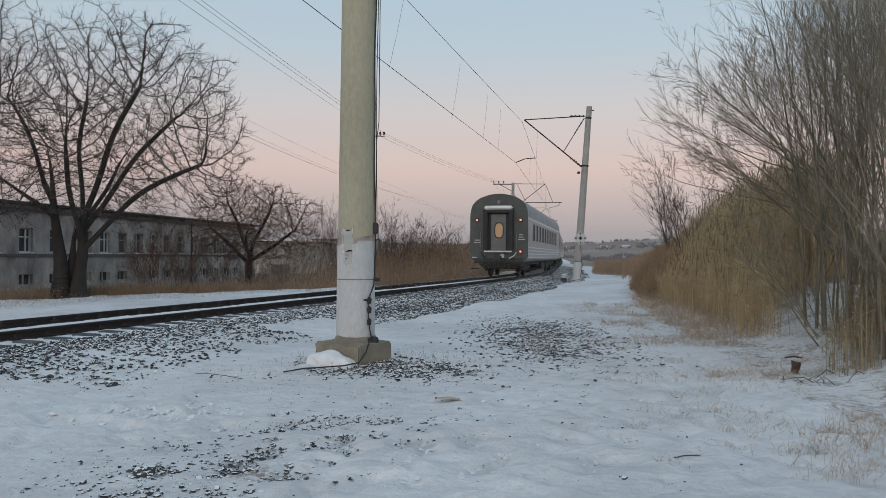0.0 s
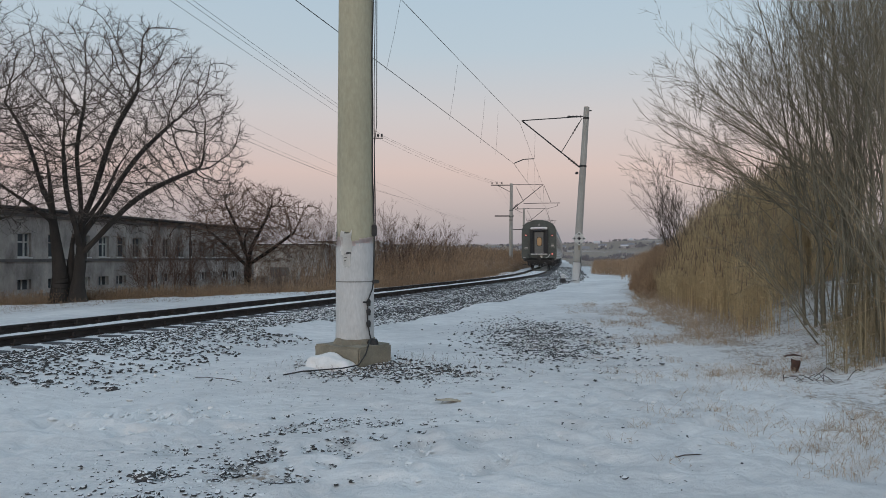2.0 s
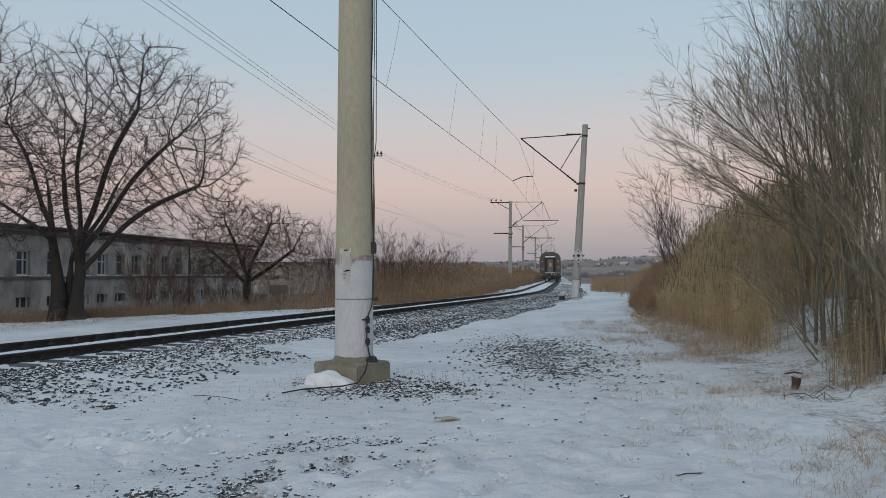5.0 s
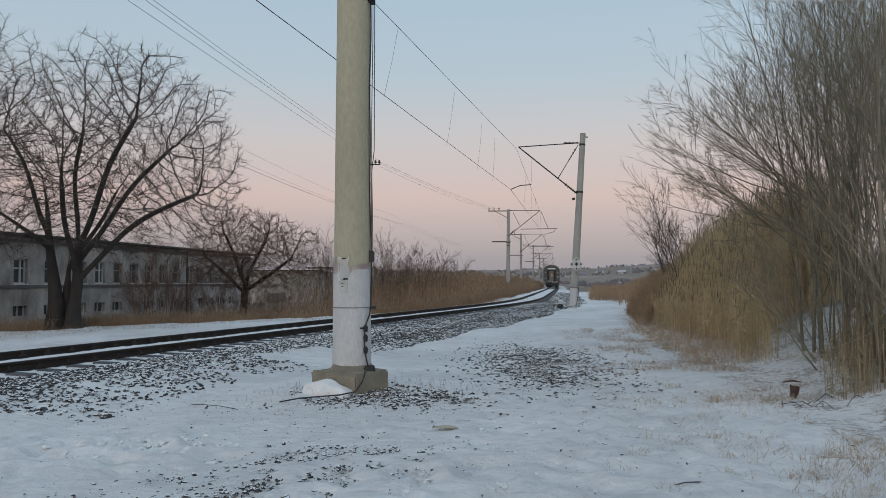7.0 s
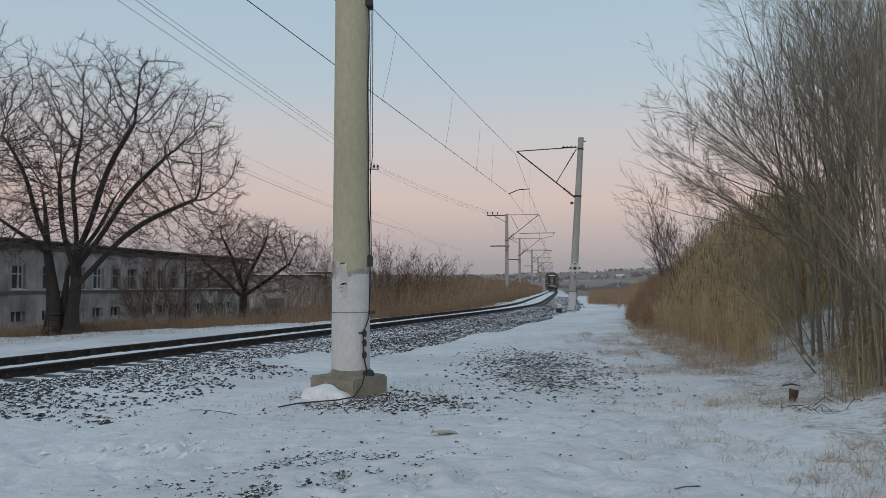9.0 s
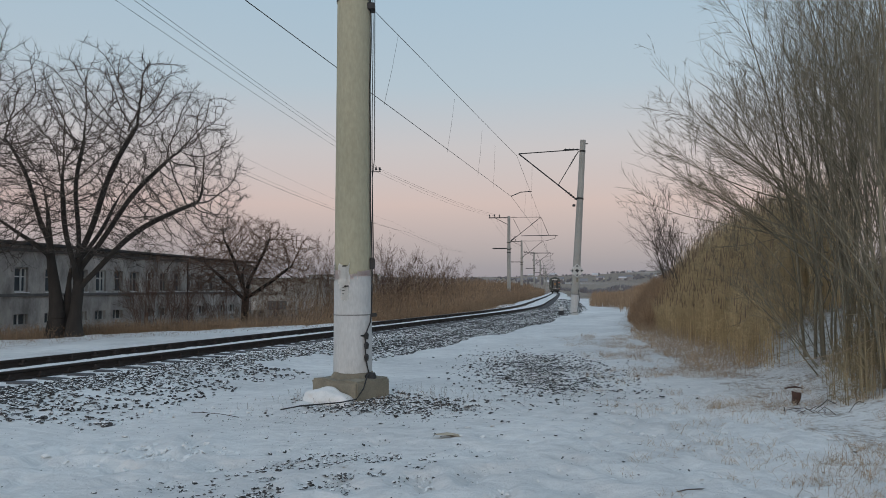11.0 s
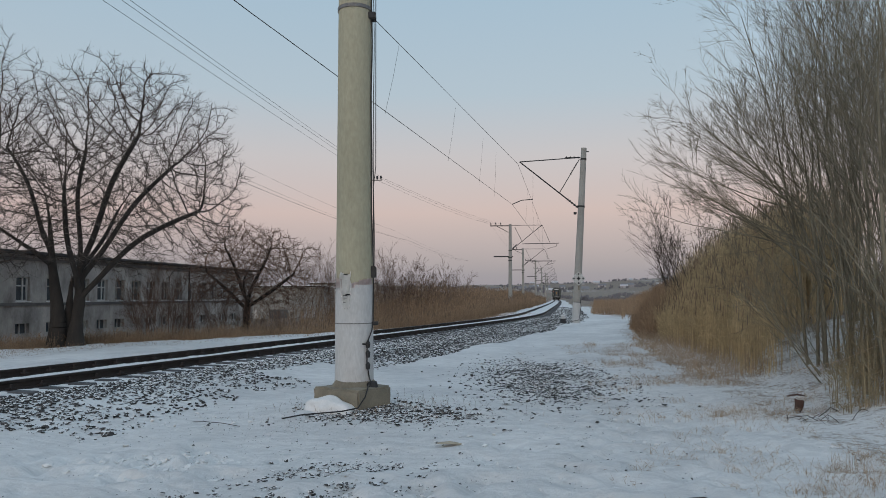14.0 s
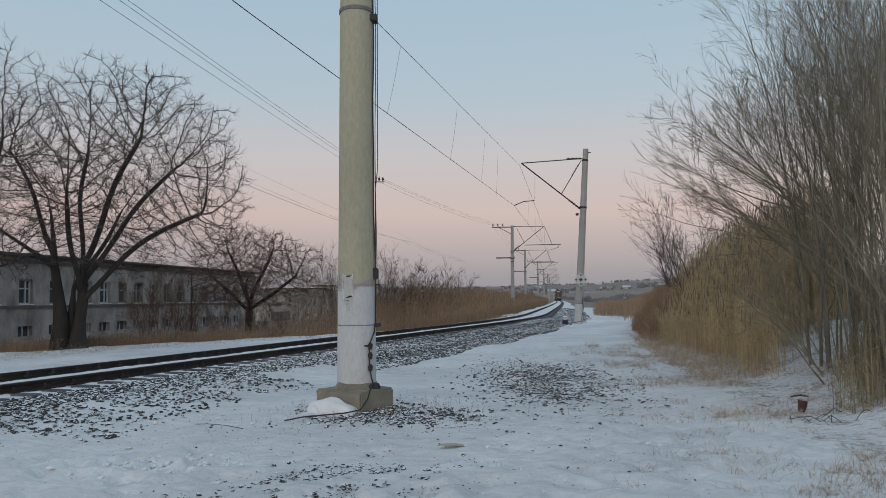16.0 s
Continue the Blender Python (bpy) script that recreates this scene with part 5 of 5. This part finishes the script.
crown_tree("large leafless old tree with several dark spreading stems", -15.2, 30,
           [(-0.40, 0, 0, -0.02, 0, 1, 6.4, -0.013, 0), (0.36, 0.0, 0, 0.0, 0, 1, 3.8, 0.006, 0), (-0.05, 0.25, 0, 0.0, 0.02, 1, 3.2, 0, 0),
            (-0.65, 0, 3.8, -0.38, 0.1, 1, 5.0, -0.02, 0), (-0.6, 0, 3.4, -0.9, -0.3, 0.8, 3.6, -0.01, -0.01), (0.45, 0, 3.3, 0.28, 0.1, 1, 6.0, 0.012, 0), (0.4, 0, 2.6, -0.14, 0.2, 1, 6.2, 0.01, 0),
            (0.42, 0, 2.0, 0.70, 0, 0.95, 6.2, 0.03, -0.035), (0.44, 0, 2.8, 0.55, 0.2, 1, 6.2, 0.012, -0.008), (0.0, 0.25, 2.6, 0.2, 0.8, 1, 4.6, 0, 0), (0.40, 0, 2.4, 0.15, -0.7, 1, 4.4, 0, 0)],
           (1.65, 0.0, 6.8), (5.75, 4.6, 5.1), 3.0, 7, count=4900, step=0.185, tip=0.0085, power=2.12, twig=0.45, girth=0.40)
crown_tree("leafless tree with fine drooping twigs beside the building", -19.4, 27.0,
           [(0, 0, 0, 0.05, 0, 1, 6.0, 0.01, 0), (0.2, 0, 3.2, 0.5, 0.1, 1, 5.5, 0.0, 0), (0.1, 0, 3.4, -0.3, -0.1, 1, 5.5, 0, 0), (0.1, 0, 2.4, 0.8, 0.2, 0.6, 4.0, 0, -0.05)],
           (2.2, 0, 7.4), (3.4, 3.4, 4.9), 2.0, 17, count=2000, step=0.20, tip=0.008, power=2.3, twig=0.45, girth=0.26)
crown_tree("low rounded leafless tree behind brown scrub", -11.9, 45,
           [(0, 0, 0, 0.03, 0, 1, 3.4, 0, 0), (0, 0, 2.2, -0.8, 0.1, 0.75, 3.4, -0.01, 0.0), (0.05, 0, 2.3, 0.85, -0.1, 0.6, 3.6, 0.01, 0.0), (0.1, 0, 2.9, 0.35, 0.3, 1, 3.6, 0, 0),
            (0.05, 0, 2.7, -0.35, -0.3, 1, 3.6, 0, 0), (0.0, 0, 2.4, 0.2, -0.9, 0.6, 3.0, 0, 0)],
           (0.25, 0, 4.6), (4.1, 3.4, 2.9), 2.4, 27, count=4400, step=0.18, tip=0.0100, power=2.2, twig=0.5, mats=(M_BARK, M_SCRUB), droop=0.02, girth=0.22)


def shrub(name, label, x, y, stems, spread, height, lean, spec, seed, mats, r0=0.03, base_r=0.5, extra=()):
    rng = random.Random(seed)
    limbs = []
    for k in range(stems):
        a = rng.uniform(0, 6.283)
        w = rng.random() ** 0.7
        limbs.append((math.cos(a) * base_r * w, math.sin(a) * base_r * w, 0, math.cos(a) * spread * w + lean[0] * rng.uniform(0.2, 1.2), math.sin(a) * spread * w + lean[1], 1,
                      height * rng.uniform(0.6, 1.05), r0 * rng.uniform(0.6, 1.3)))
    limbs += extra
    e = tree(name, label, x, y, limbs, spec, seed + 1, mats, stem="stem")
    e["category"] = "shrub"
    return e


WILLOW = dict(steps=(11, 7, 4, 3), kids=(9, 6, 4), curl=(0.045, 0.06, 0.08, 0.10), rise=(0.012, 0.045, 0.04, 0.03), angle=(25, 24, 26), ratio=(0.34, 0.60), taper=0.2, thin=0.5, rmin=0.0028)
WILLOW["from"] = 0.14


def fan(seed, n, lo, hi, a0, a1, length, r0):
    """Long side rods that spread out of a thicket, from a0 to a1 degrees off the upright, towards the path."""
    q = random.Random(seed)
    out = []
    for k in range(n):
        a = math.radians(a0 + (a1 - a0) * (k + q.random()) / n)
        out.append((q.uniform(-0.35, 0.35), q.uniform(-0.5, 0.5), lo + (hi - lo) * q.random(), -math.sin(a), q.uniform(-0.35, 0.35), math.cos(a), length * q.uniform(0.75, 1.05), r0 * q.uniform(0.7, 1.2)))
    return out


GREY_ROD = (M_WILLOW, M_WILLOW)
shrub("willow_shrub", "tall leafless willow thicket with many grey-olive rods", 6.6, 10.6, 28, 0.10, 6.6, (0.02, 0.0), WILLOW, 41, GREY_ROD, 0.014, 0.85, extra=fan(3, 5, 1.0, 2.2, 8, 40, 2.4, 0.012))
shrub("willow_shrub", "spreading leafless willow with grey rods fanning over the path", 6.55, 12.3, 10, 0.10, 6.8, (0.02, 0.0), WILLOW, 43, GREY_ROD, 0.030, 0.5, extra=fan(5, 26, 1.2, 2.8, 5, 80, 2.9, 0.015))
shrub("willow_shrub", "tall leafless willow thicket with many grey-olive rods", 8.8, 13.6, 20, 0.14, 8.0, (0.01, 0.0), WILLOW, 45, GREY_ROD, 0.022, 1.1, extra=fan(7, 7, 1.6, 3.6, 5, 50, 3.4, 0.018))
shrub("willow_shrub", "leafless willow with thick dark stems at the path's edge", 5.75, 9.3, 7, 0.08, 5.6, (0.03, 0.02), WILLOW, 49, GREY_ROD, 0.034, 0.35)
shrub("willow_shrub", "low leafless willow with twigs over the snow bank", 6.1, 11.4, 9, 0.6, 2.2, (-0.45, 0.0), WILLOW, 47, GREY_ROD, 0.010, 0.4)
BUSH = dict(WILLOW, kids=(8, 6, 4), curl=(0.07, 0.10, 0.15, 0.2), rmin=0.0045)
shrub("bare_shrub", "thin leafless shrub rising above dry reeds", 8.6, 24.0, 4, 0.24, 4.0, (-0.06, 0), BUSH, 51, (M_TWIG, M_TWIG), 0.022)
shrub("bare_shrub", "thin leafless shrub rising above dry reeds", 9.7, 29, 6, 0.30, 4.4, (-0.06, 0), BUSH, 53, (M_TWIG, M_TWIG), 0.022)
shrub("bare_shrub", "thin leafless shrub rising above dry reeds", 11.6, 36, 8, 0.34, 3.6, (-0.08, 0), BUSH, 55, (M_TWIG, M_TWIG), 0.022)
_rb = random.Random(77)
first = None
for bx, by, hh in ((-14.2, 36, 4.0), (-15.4, 42, 4.2), (-13.0, 38.5, 2.6), (-12.6, 43, 3.2), (-11.3, 43.6, 2.4), (-9.4, 43, 2.6), (-3.6, 50.5, 4.8), (-2.4, 52, 4.2), (-1.0, 56, 4.2), (-4.5, 55, 4.0), (-10, 52, 3.6), (-8.6, 55, 5.2), (1.2, 66, 4.0), (-5.6, 46, 3.2)):
    if first is None:
        first = shrub("bare_shrub", "dark leafless scrub bush standing in brown reeds", bx, by, 14, 0.55, 4.0, (0, 0), BUSH, 61, (M_SCRUB, M_SCRUB), 0.02)
    else:
        c = copy_thing(first, pose(bx, by, ground_at(bx, by) - 0.1, 0, 0, _rb.uniform(0, 360)))
        c.scale = (hh / 4.0,) * 3


# ---- reeds and grass ----
def blades(name, label, x, y, h, width, seed, mats, leaves=3, plume=True, bend=0.12, leaf=0.45):
    """Stems as thin prisms, with long leaves and a ragged plume."""
    r = np.random.RandomState(seed)
    n = len(x)
    z = ground_height(x, y) - 0.03
    a = r.uniform(0, 6.283, n)
    b = np.abs(r.normal(0, bend, n)) * h
    top = np.stack([x + b * np.cos(a), y + b * np.sin(a), z + h], -1)
    mid = np.stack([x + 0.3 * b * np.cos(a), y + 0.3 * b * np.sin(a), z + 0.55 * h], -1)
    low = np.stack([x, y, z], -1)
    segs = [np.concatenate([low, mid, np.stack([width, width * 0.8], -1)], 1), np.concatenate([mid, top, np.stack([width * 0.8, width * 0.3], -1)], 1)]
    idx = [np.zeros(n, int), np.zeros(n, int)]
    for k in range(leaves):
        u = r.uniform(0.25, 0.95, n)[:, None]
        p = np.where(u < 0.55, low + (mid - low) * u / 0.55, mid + (top - mid) * (u - 0.55) / 0.45)
        aa = r.uniform(0, 6.283, n)
        ln = leaf * r.uniform(0.5, 1.2, n)
        q = p + np.stack([np.cos(aa) * ln * 0.6, np.sin(aa) * ln * 0.6, ln * r.uniform(-0.35, 0.8, n)], -1)
        segs.append(np.concatenate([p, q, np.stack([width * 1.3, width * 0.1], -1)], 1)); idx.append(np.zeros(n, int))
    if plume:
        m = r.uniform(0, 1, n) < 0.20
        q = top[m] + np.stack([b[m] * np.cos(a[m]) * 0.3 + 0.03, b[m] * np.sin(a[m]) * 0.3, 0.18 + 0 * b[m]], -1)
        segs.append(np.concatenate([top[m] - (0, 0, 0.05), q, np.stack([width[m] * 3.2, width[m] * 0.6], -1)], 1)); idx.append(np.ones(m.sum(), int))
    S = np.concatenate(segs)
    return tagged(new(name, segments_mesh(name, S, 3, mats, np.concatenate(idx))), label, "reeds", kind="stuff")


def reeds_right():
    r = np.random.RandomState(71)
    n = 13000
    y = 12.6 + 16 * r.uniform(0, 1, n) ** 1.2
    e = 0.95 + 3.5 * r.uniform(0, 1, n) ** 0.9 + 0.3 * waves(y, y * 0.2, 1.4, 76)
    x = np.interp(y, BANK[:, 0], BANK[:, 1]) + e
    near = x / y > np.where(y < 15.5, 0.43, 0.57) + r.normal(0, 0.025, n)
    x, y, e = x[~near], y[~near], e[~near]
    h = r.uniform(0.72, 1.12, len(x)) * (1.0 + 1.75 * sstep(0.5, 2.6, e)) * (1.0 - 0.18 * sstep(18, 30, y))
    blades("reeds", "tall dry straw-coloured reeds beside the path", x, y, h, np.full(len(x), 0.0042), 72, [M_REED, M_PLUME], 5, True, 0.075, 0.36)
    n = 11000
    y = 25 + 16 * r.uniform(0, 1, n)
    x = np.interp(y, BANK[:, 0], BANK[:, 1]) + 0.5 + 3.4 * r.uniform(0, 1, n) + 0.35 * waves(y, 0 * y, 1.1, 79)
    e = x - np.interp(y, BANK[:, 0], BANK[:, 1])
    blades("reeds", "orange-brown reeds farther along the path", x, y, r.uniform(0.5, 1.9, n) * (0.35 + 0.65 * sstep(0.0, 1.6, e)), np.full(n, 0.0065), 77, [M_REEDFAR, M_PLUME], 4, False, 0.09, 0.36)
    n = 800
    y = 13.0 + 13 * r.uniform(0, 1, n) ** 1.2
    x = np.interp(y, BANK[:, 0], BANK[:, 1]) + r.uniform(0.0, 1.3, n)
    keep = x / y < 0.5
    blades("reeds", "broken reed stalks fallen over the snow", x[keep], y[keep], r.uniform(0.08, 0.45, n)[keep], np.full(keep.sum(), 0.0035), 75, [M_GRASS, M_PLUME], 3, False, 1.1, 0.28)
    n = 1700
    y = r.uniform(9.0, 11.8, n)
    q = r.uniform(0, 1, n) ** 0.75
    x = y * 0.525 + 2.4 * q + r.normal(0, 0.08, n)
    blades("reeds", "dry reeds growing among willow rods", x, y, (0.25 + 1.9 * r.uniform(0, 1, n) ** 1.4) * (0.4 + 0.6 * sstep(0.05, 0.4, q)), np.full(n, 0.0040), 73, [M_STALK, M_PLUME], 3, False, 0.06, 0.3)
    n = 9000
    y = r.uniform(50, 110, n)
    x = np.interp(y, BANK[:, 0], BANK[:, 1]) - 0.5 - 2.6 * sstep(52, 64, y) + r.uniform(0, 12, n)
    blades("reeds", "far bank of dry brown reeds", x, y, r.uniform(0.4, 1.35, n), np.full(n, 0.009), 74, [M_REEDFAR, M_PLUME], 2, False, 0.15)


reeds_right()


def reeds_left():
    r = np.random.RandomState(81)
    n = 27000
    y = 30 + 150 * r.uniform(0, 1, n) ** 1.3
    e = 9.5 * r.uniform(0, 1, n) ** 1.2
    x = np.interp(y, EDGE[:, 0], EDGE[:, 1]) - e
    wall = x < -20.0 + 0.1756 * (y - 34)
    x, y, e = x[~wall], y[~wall], e[~wall]
    h = r.uniform(1.9, 3.5, len(x)) * (0.42 + 0.58 * sstep(0, 4, e)) * (0.28 + 0.72 * sstep(38, 50, y)) * (1 + 0.15 * waves(x, y, 0.4, 82))
    blades("reeds", "belt of brown reeds and scrub along the line", x, y, h, 0.0075 * (1 + 0.9 * sstep(50, 140, y)), 83, [M_REEDFAR, M_PLUME], 3, True, 0.12, 0.5)
    n = 5000
    y = r.uniform(20, 36, n)
    x = np.interp(y, EDGE[:, 0], EDGE[:, 1]) + 0.4 - 3.6 * r.uniform(0, 1, n)
    wall = x < -20.0 + 0.1756 * (y - 34)
    x, y = x[~wall], y[~wall]
    blades("dry_grass", "brown dead grass and weeds below the old building", x, y, r.uniform(0.15, 0.7, len(x)), np.full(len(x), 0.006), 84, [M_REEDFAR, M_PLUME], 2, False, 0.25, 0.35)


reeds_left()


def grass_tufts():
    r = np.random.RandomState(91)
    n = 2600
    y = 5.2 + 19 * r.uniform(0, 1, n) ** 1.15
    e = r.normal(-0.1, 1.0, n)
    cx = np.interp(y, BANK[:, 0], BANK[:, 1]) + e
    patch = waves(cx, y, 1.9, 95) + 0.7 * waves(cx, y, 4.5, 96) + r.normal(0, 0.25, n) > 0.22
    y, cx = y[patch], cx[patch]
    n, k = len(y), 15
    x = (cx[:, None] + r.normal(0, 0.09, (n, k))).ravel(); yy = (y[:, None] + r.normal(0, 0.11, (n, k))).ravel()
    h = ((0.03 + 0.15 * r.uniform(0, 1, n) ** 2.5)[:, None] * r.uniform(0.4, 1.2, (n, k))).ravel()
    blades("grass", "tufts of pale dead grass sticking out of snow", x, yy, h, np.full(len(x), 0.0019), 92, [M_GRASS], 1, False, 0.75, 0.10)
    n = 320
    x, yy = r.normal(-0.8, 0.9, n), r.normal(10.0, 0.45, n)
    blades("grass", "sparse dead weeds round the pole footing", x, yy, r.uniform(0.03, 0.16, n), np.full(n, 0.002), 93, [M_PLUME], 1, False, 0.4, 0.08)
    yy = r.uniform(18, 60, 4500)
    d = 4.5 * r.uniform(0, 1, 4500) ** 1.3
    p = (np.interp(yy, EDGE[:, 0], EDGE[:, 1]) + d, yy)
    blades("grass", "dead grass poking through the snow strip", p[0], p[1], r.uniform(0.04, 0.28, 4500) * (1 - 0.17 * d), np.full(4500, 0.0045), 94, [M_REEDFAR], 1, False, 0.4, 0.15)


grass_tufts()


# ---- buildings ----
def old_building():
    """Long two-storey workshop; its front runs along the local y axis, facing +x."""
    L, z0, z1 = 42.0, -1.6, 3.86
    ang = -math.degrees(math.atan(0.1756))
    e = empty("workshop_building", pose(-20.54 - 0.1756 * 14, 20.0, 0, 0, 0, ang))
    tagged(e, "long grey two-storey workshop with flat dark eaves and white windows", "building")
    D = 10.0
    ys = [1.2 + 2.1 * k for k in range(9)] + [20.4 + 1.64 * k for k in range(12)]
    hw, a0, a1, b0, b1 = 0.46, 1.58, 2.78, 0.02, 0.50
    bm = bmesh.new()
    # front wall built round its openings
    box(bm, -0.35, 0, 0, L, z0, b0); box(bm, -0.35, 0, 0, L, b1, a0); box(bm, -0.35, 0, 0, L, a1, z1)
    prev = 0
    for y in ys:
        box(bm, -0.35, 0, prev, y - hw, a0, a1); box(bm, -0.35, 0, prev, y - hw, b0, b1)
        prev = y + hw
    box(bm, -0.35, 0, prev, L, a0, a1); box(bm, -0.35, 0, prev, L, b0, b1)
    box(bm, -D, -0.35, 0, 0.35, z0, z1); box(bm, -D, -0.35, L - 0.35, L, z0, z1); box(bm, -D - 0.35, -D, 0, L, z0, z1)
    part("wall", bm, M_WALL, e, "grey limewashed wall, stained")
    part("string_course", boxed(0.0, 0.06, 0, L, 1.36, 1.50), M_BAND, e, "dark string course")
    part("cornice", boxed(0.0, 0.12, 0, L, z1 - 0.30, z1 - 0.16), M_BAND, e)
    part("roof", boxed(-D - 0.6, 0.45, -0.3, L + 0.3, z1, z1 + 0.14, 0.02), M_ROOF, e, "flat dark roof slab")
    part("plinth", boxed(0.0, 0.05, 0, L, z0, -0.2), M_WALL2, e)
    rr = random.Random(3)
    for k, y in enumerate(ys):
        w = part("window", boxed(-0.22, -0.20, y - hw, y + hw, a0, a1), M_GLASS, e, "dark upper window")
        fm = M_FRAME if k % 3 == 1 else M_WALL2
        for yy in (y - hw + 0.04, y - 0.02 + rr.choice((-0.15, 0.0, 0.15)), y + hw - 0.04):
            part("glazing_bar", boxed(-0.20, -0.14, yy - 0.035, yy + 0.035, a0, a1), fm, w)
        for zz in (a0 + 0.03, a1 - 0.45, a1 - 0.03):
            part("glazing_bar", boxed(-0.198, -0.142, y - hw, y + hw, zz - 0.03, zz + 0.03), fm, w)
        part("window_sill", boxed(-0.05, 0.07, y - hw - 0.03, y + hw + 0.03, a0 - 0.05, a0 + 0.0), M_SNOW, w, "snowy sill")
        lw = part("window", boxed(-0.22, -0.20, y - hw, y + hw, b0, b1), M_GLASS if k % 3 else M_WALL2, e, "small basement window")
        for yy in (y - hw + 0.03, y, y + hw - 0.03):
            part("glazing_bar", boxed(-0.20, -0.15, yy - 0.03, yy + 0.03, b0, b1), M_FRAME, lw)
    for y in (9.0, 28.9):
        arm = part("wall_lamp_arm", rod(rodded((0, y, 3.0), (0.5, y, 3.62), 0.025), (0.5, y, 3.62), (1.15, y + 0.2, 3.74), 0.02), M_DARK, e)
        part("lamp_head", boxed(1.0, 1.4, y + 0.1, y + 0.3, 3.67, 3.76, 0.03), M_GALV, arm)
    part("downpipe", rodded((0.08, 31.5, z0), (0.08, 31.5, z1), 0.05), M_DARK, e)
    return e


old_building()


def low_building(x0, x1, y, depth, z0, z1, label, snow=True):
    e = empty("shed", pose((x0 + x1) / 2, y, 0))
    tagged(e, label, "building", "sheds beyond the scrub")
    w = (x1 - x0) / 2
    part("wall", boxed(-w, w, 0, depth, z0, z1), M_WALL2, e)
    part("roof", boxed(-w - 0.4, w + 0.4, -0.4, depth + 0.4, z1, z1 + 0.2, 0.03), M_SNOW if snow else M_ROOF, e, "snow-covered roof")
    part("eave", boxed(-w - 0.38, w + 0.38, -0.42, -0.40, z1 + 0.01, z1 + 0.12), M_ROOF, e)
    k = int(w * 2 / 3.2)
    for i in range(k):
        xx = -w + (i + 0.5) * 2 * w / k
        part("gate", boxed(xx - 1.1, xx + 1.1, -0.05, 0.0, z0, z0 + 2.6), M_BAND if i % 2 else M_WALL, e, "closed garage gate")


low_building(-24, -13.6, 85, 8, -2.2, 2.95, "long low garage block with snow on its roof")
low_building(-21, -10.5, 118, 8, -2.6, 4.0, "low pale shed with snow-covered roof")


# ---- distance ----
def far_house(x, y, w, d, h, snow):
    z = ground_at(x, y) - 0.5
    e = empty("house", pose(x, y, z, 0, 0, (x * 7) % 40 - 20))
    tagged(e, "small distant house under a pale roof, haze put into its colours", "house", "houses on the far slope")
    # wall, roof and window colours carry the distance haze
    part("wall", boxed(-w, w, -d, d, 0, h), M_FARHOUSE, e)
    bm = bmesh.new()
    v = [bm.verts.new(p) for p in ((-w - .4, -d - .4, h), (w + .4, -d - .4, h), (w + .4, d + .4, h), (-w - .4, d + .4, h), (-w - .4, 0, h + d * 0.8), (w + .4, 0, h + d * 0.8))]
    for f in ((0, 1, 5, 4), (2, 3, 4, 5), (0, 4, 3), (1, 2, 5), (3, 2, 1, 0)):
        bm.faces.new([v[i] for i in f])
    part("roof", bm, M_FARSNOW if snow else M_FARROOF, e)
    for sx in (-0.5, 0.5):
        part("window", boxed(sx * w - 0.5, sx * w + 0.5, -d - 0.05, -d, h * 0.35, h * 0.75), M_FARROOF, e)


_rh = random.Random(5)
for k in range(46):
    yy = _rh.uniform(700, 1450)
    ax = _rh.uniform(-0.30, 0.36)
    far_house(ax * yy, yy, _rh.uniform(2.5, 6), _rh.uniform(2, 3.5), _rh.uniform(1.8, 3.2), _rh.random() < 0.6)


def far_wood():
    r = np.random.RandomState(15)
    n = 5200
    yy = 260 + 1300 * r.uniform(0, 1, n) ** 1.3
    x = r.uniform(-0.62, 0.62, n) * yy
    keep = waves(x, yy, 0.012, 16) > 0.12
    keep &= np.abs(from_track(x, yy)) > 12
    x, yy = x[keep], yy[keep]
    z = ground_height(x, yy)
    h = r.uniform(1.6, 4.6, len(x)) * (0.6 + 0.4 * sstep(300, 800, yy))
    segs = []
    for k in range(5):
        a = r.uniform(0, 6.28, len(x)); w = r.uniform(0.2, 1.4, len(x))
        p = np.stack([x + w * np.cos(a) * 0.7, yy + w * np.sin(a) * 0.7, z + h * r.uniform(0.05, 0.35, len(x))], -1)
        q = np.stack([x + w * 1.5 * np.cos(a), yy + w * np.sin(a) * 1.5, z + h * r.uniform(0.7, 1.0, len(x))], -1)
        segs.append(np.concatenate([p, q, np.stack([r.uniform(0.5, 1.4, len(x)), np.full(len(x), 0.15)], -1)], 1))
    # the greyed tree colour stands in for haze
    tagged(new("far_trees", segments_mesh("far_trees", np.concatenate(segs), 4, [M_HILLTREE])), "leafless trees scattered over the far slope, haze put into their colour", "trees", kind="stuff")


far_wood()
sleepers_all()


def motions():
    for k, c in enumerate(coaches):
        walk(c, [(t, coach_pose(t, k)) for t in np.arange(0, 16.01, 0.5)])
    walk(snow_dust, [(t, coach_pose(t, 0)) for t in np.arange(0, 16.01, 0.5)])


motions()
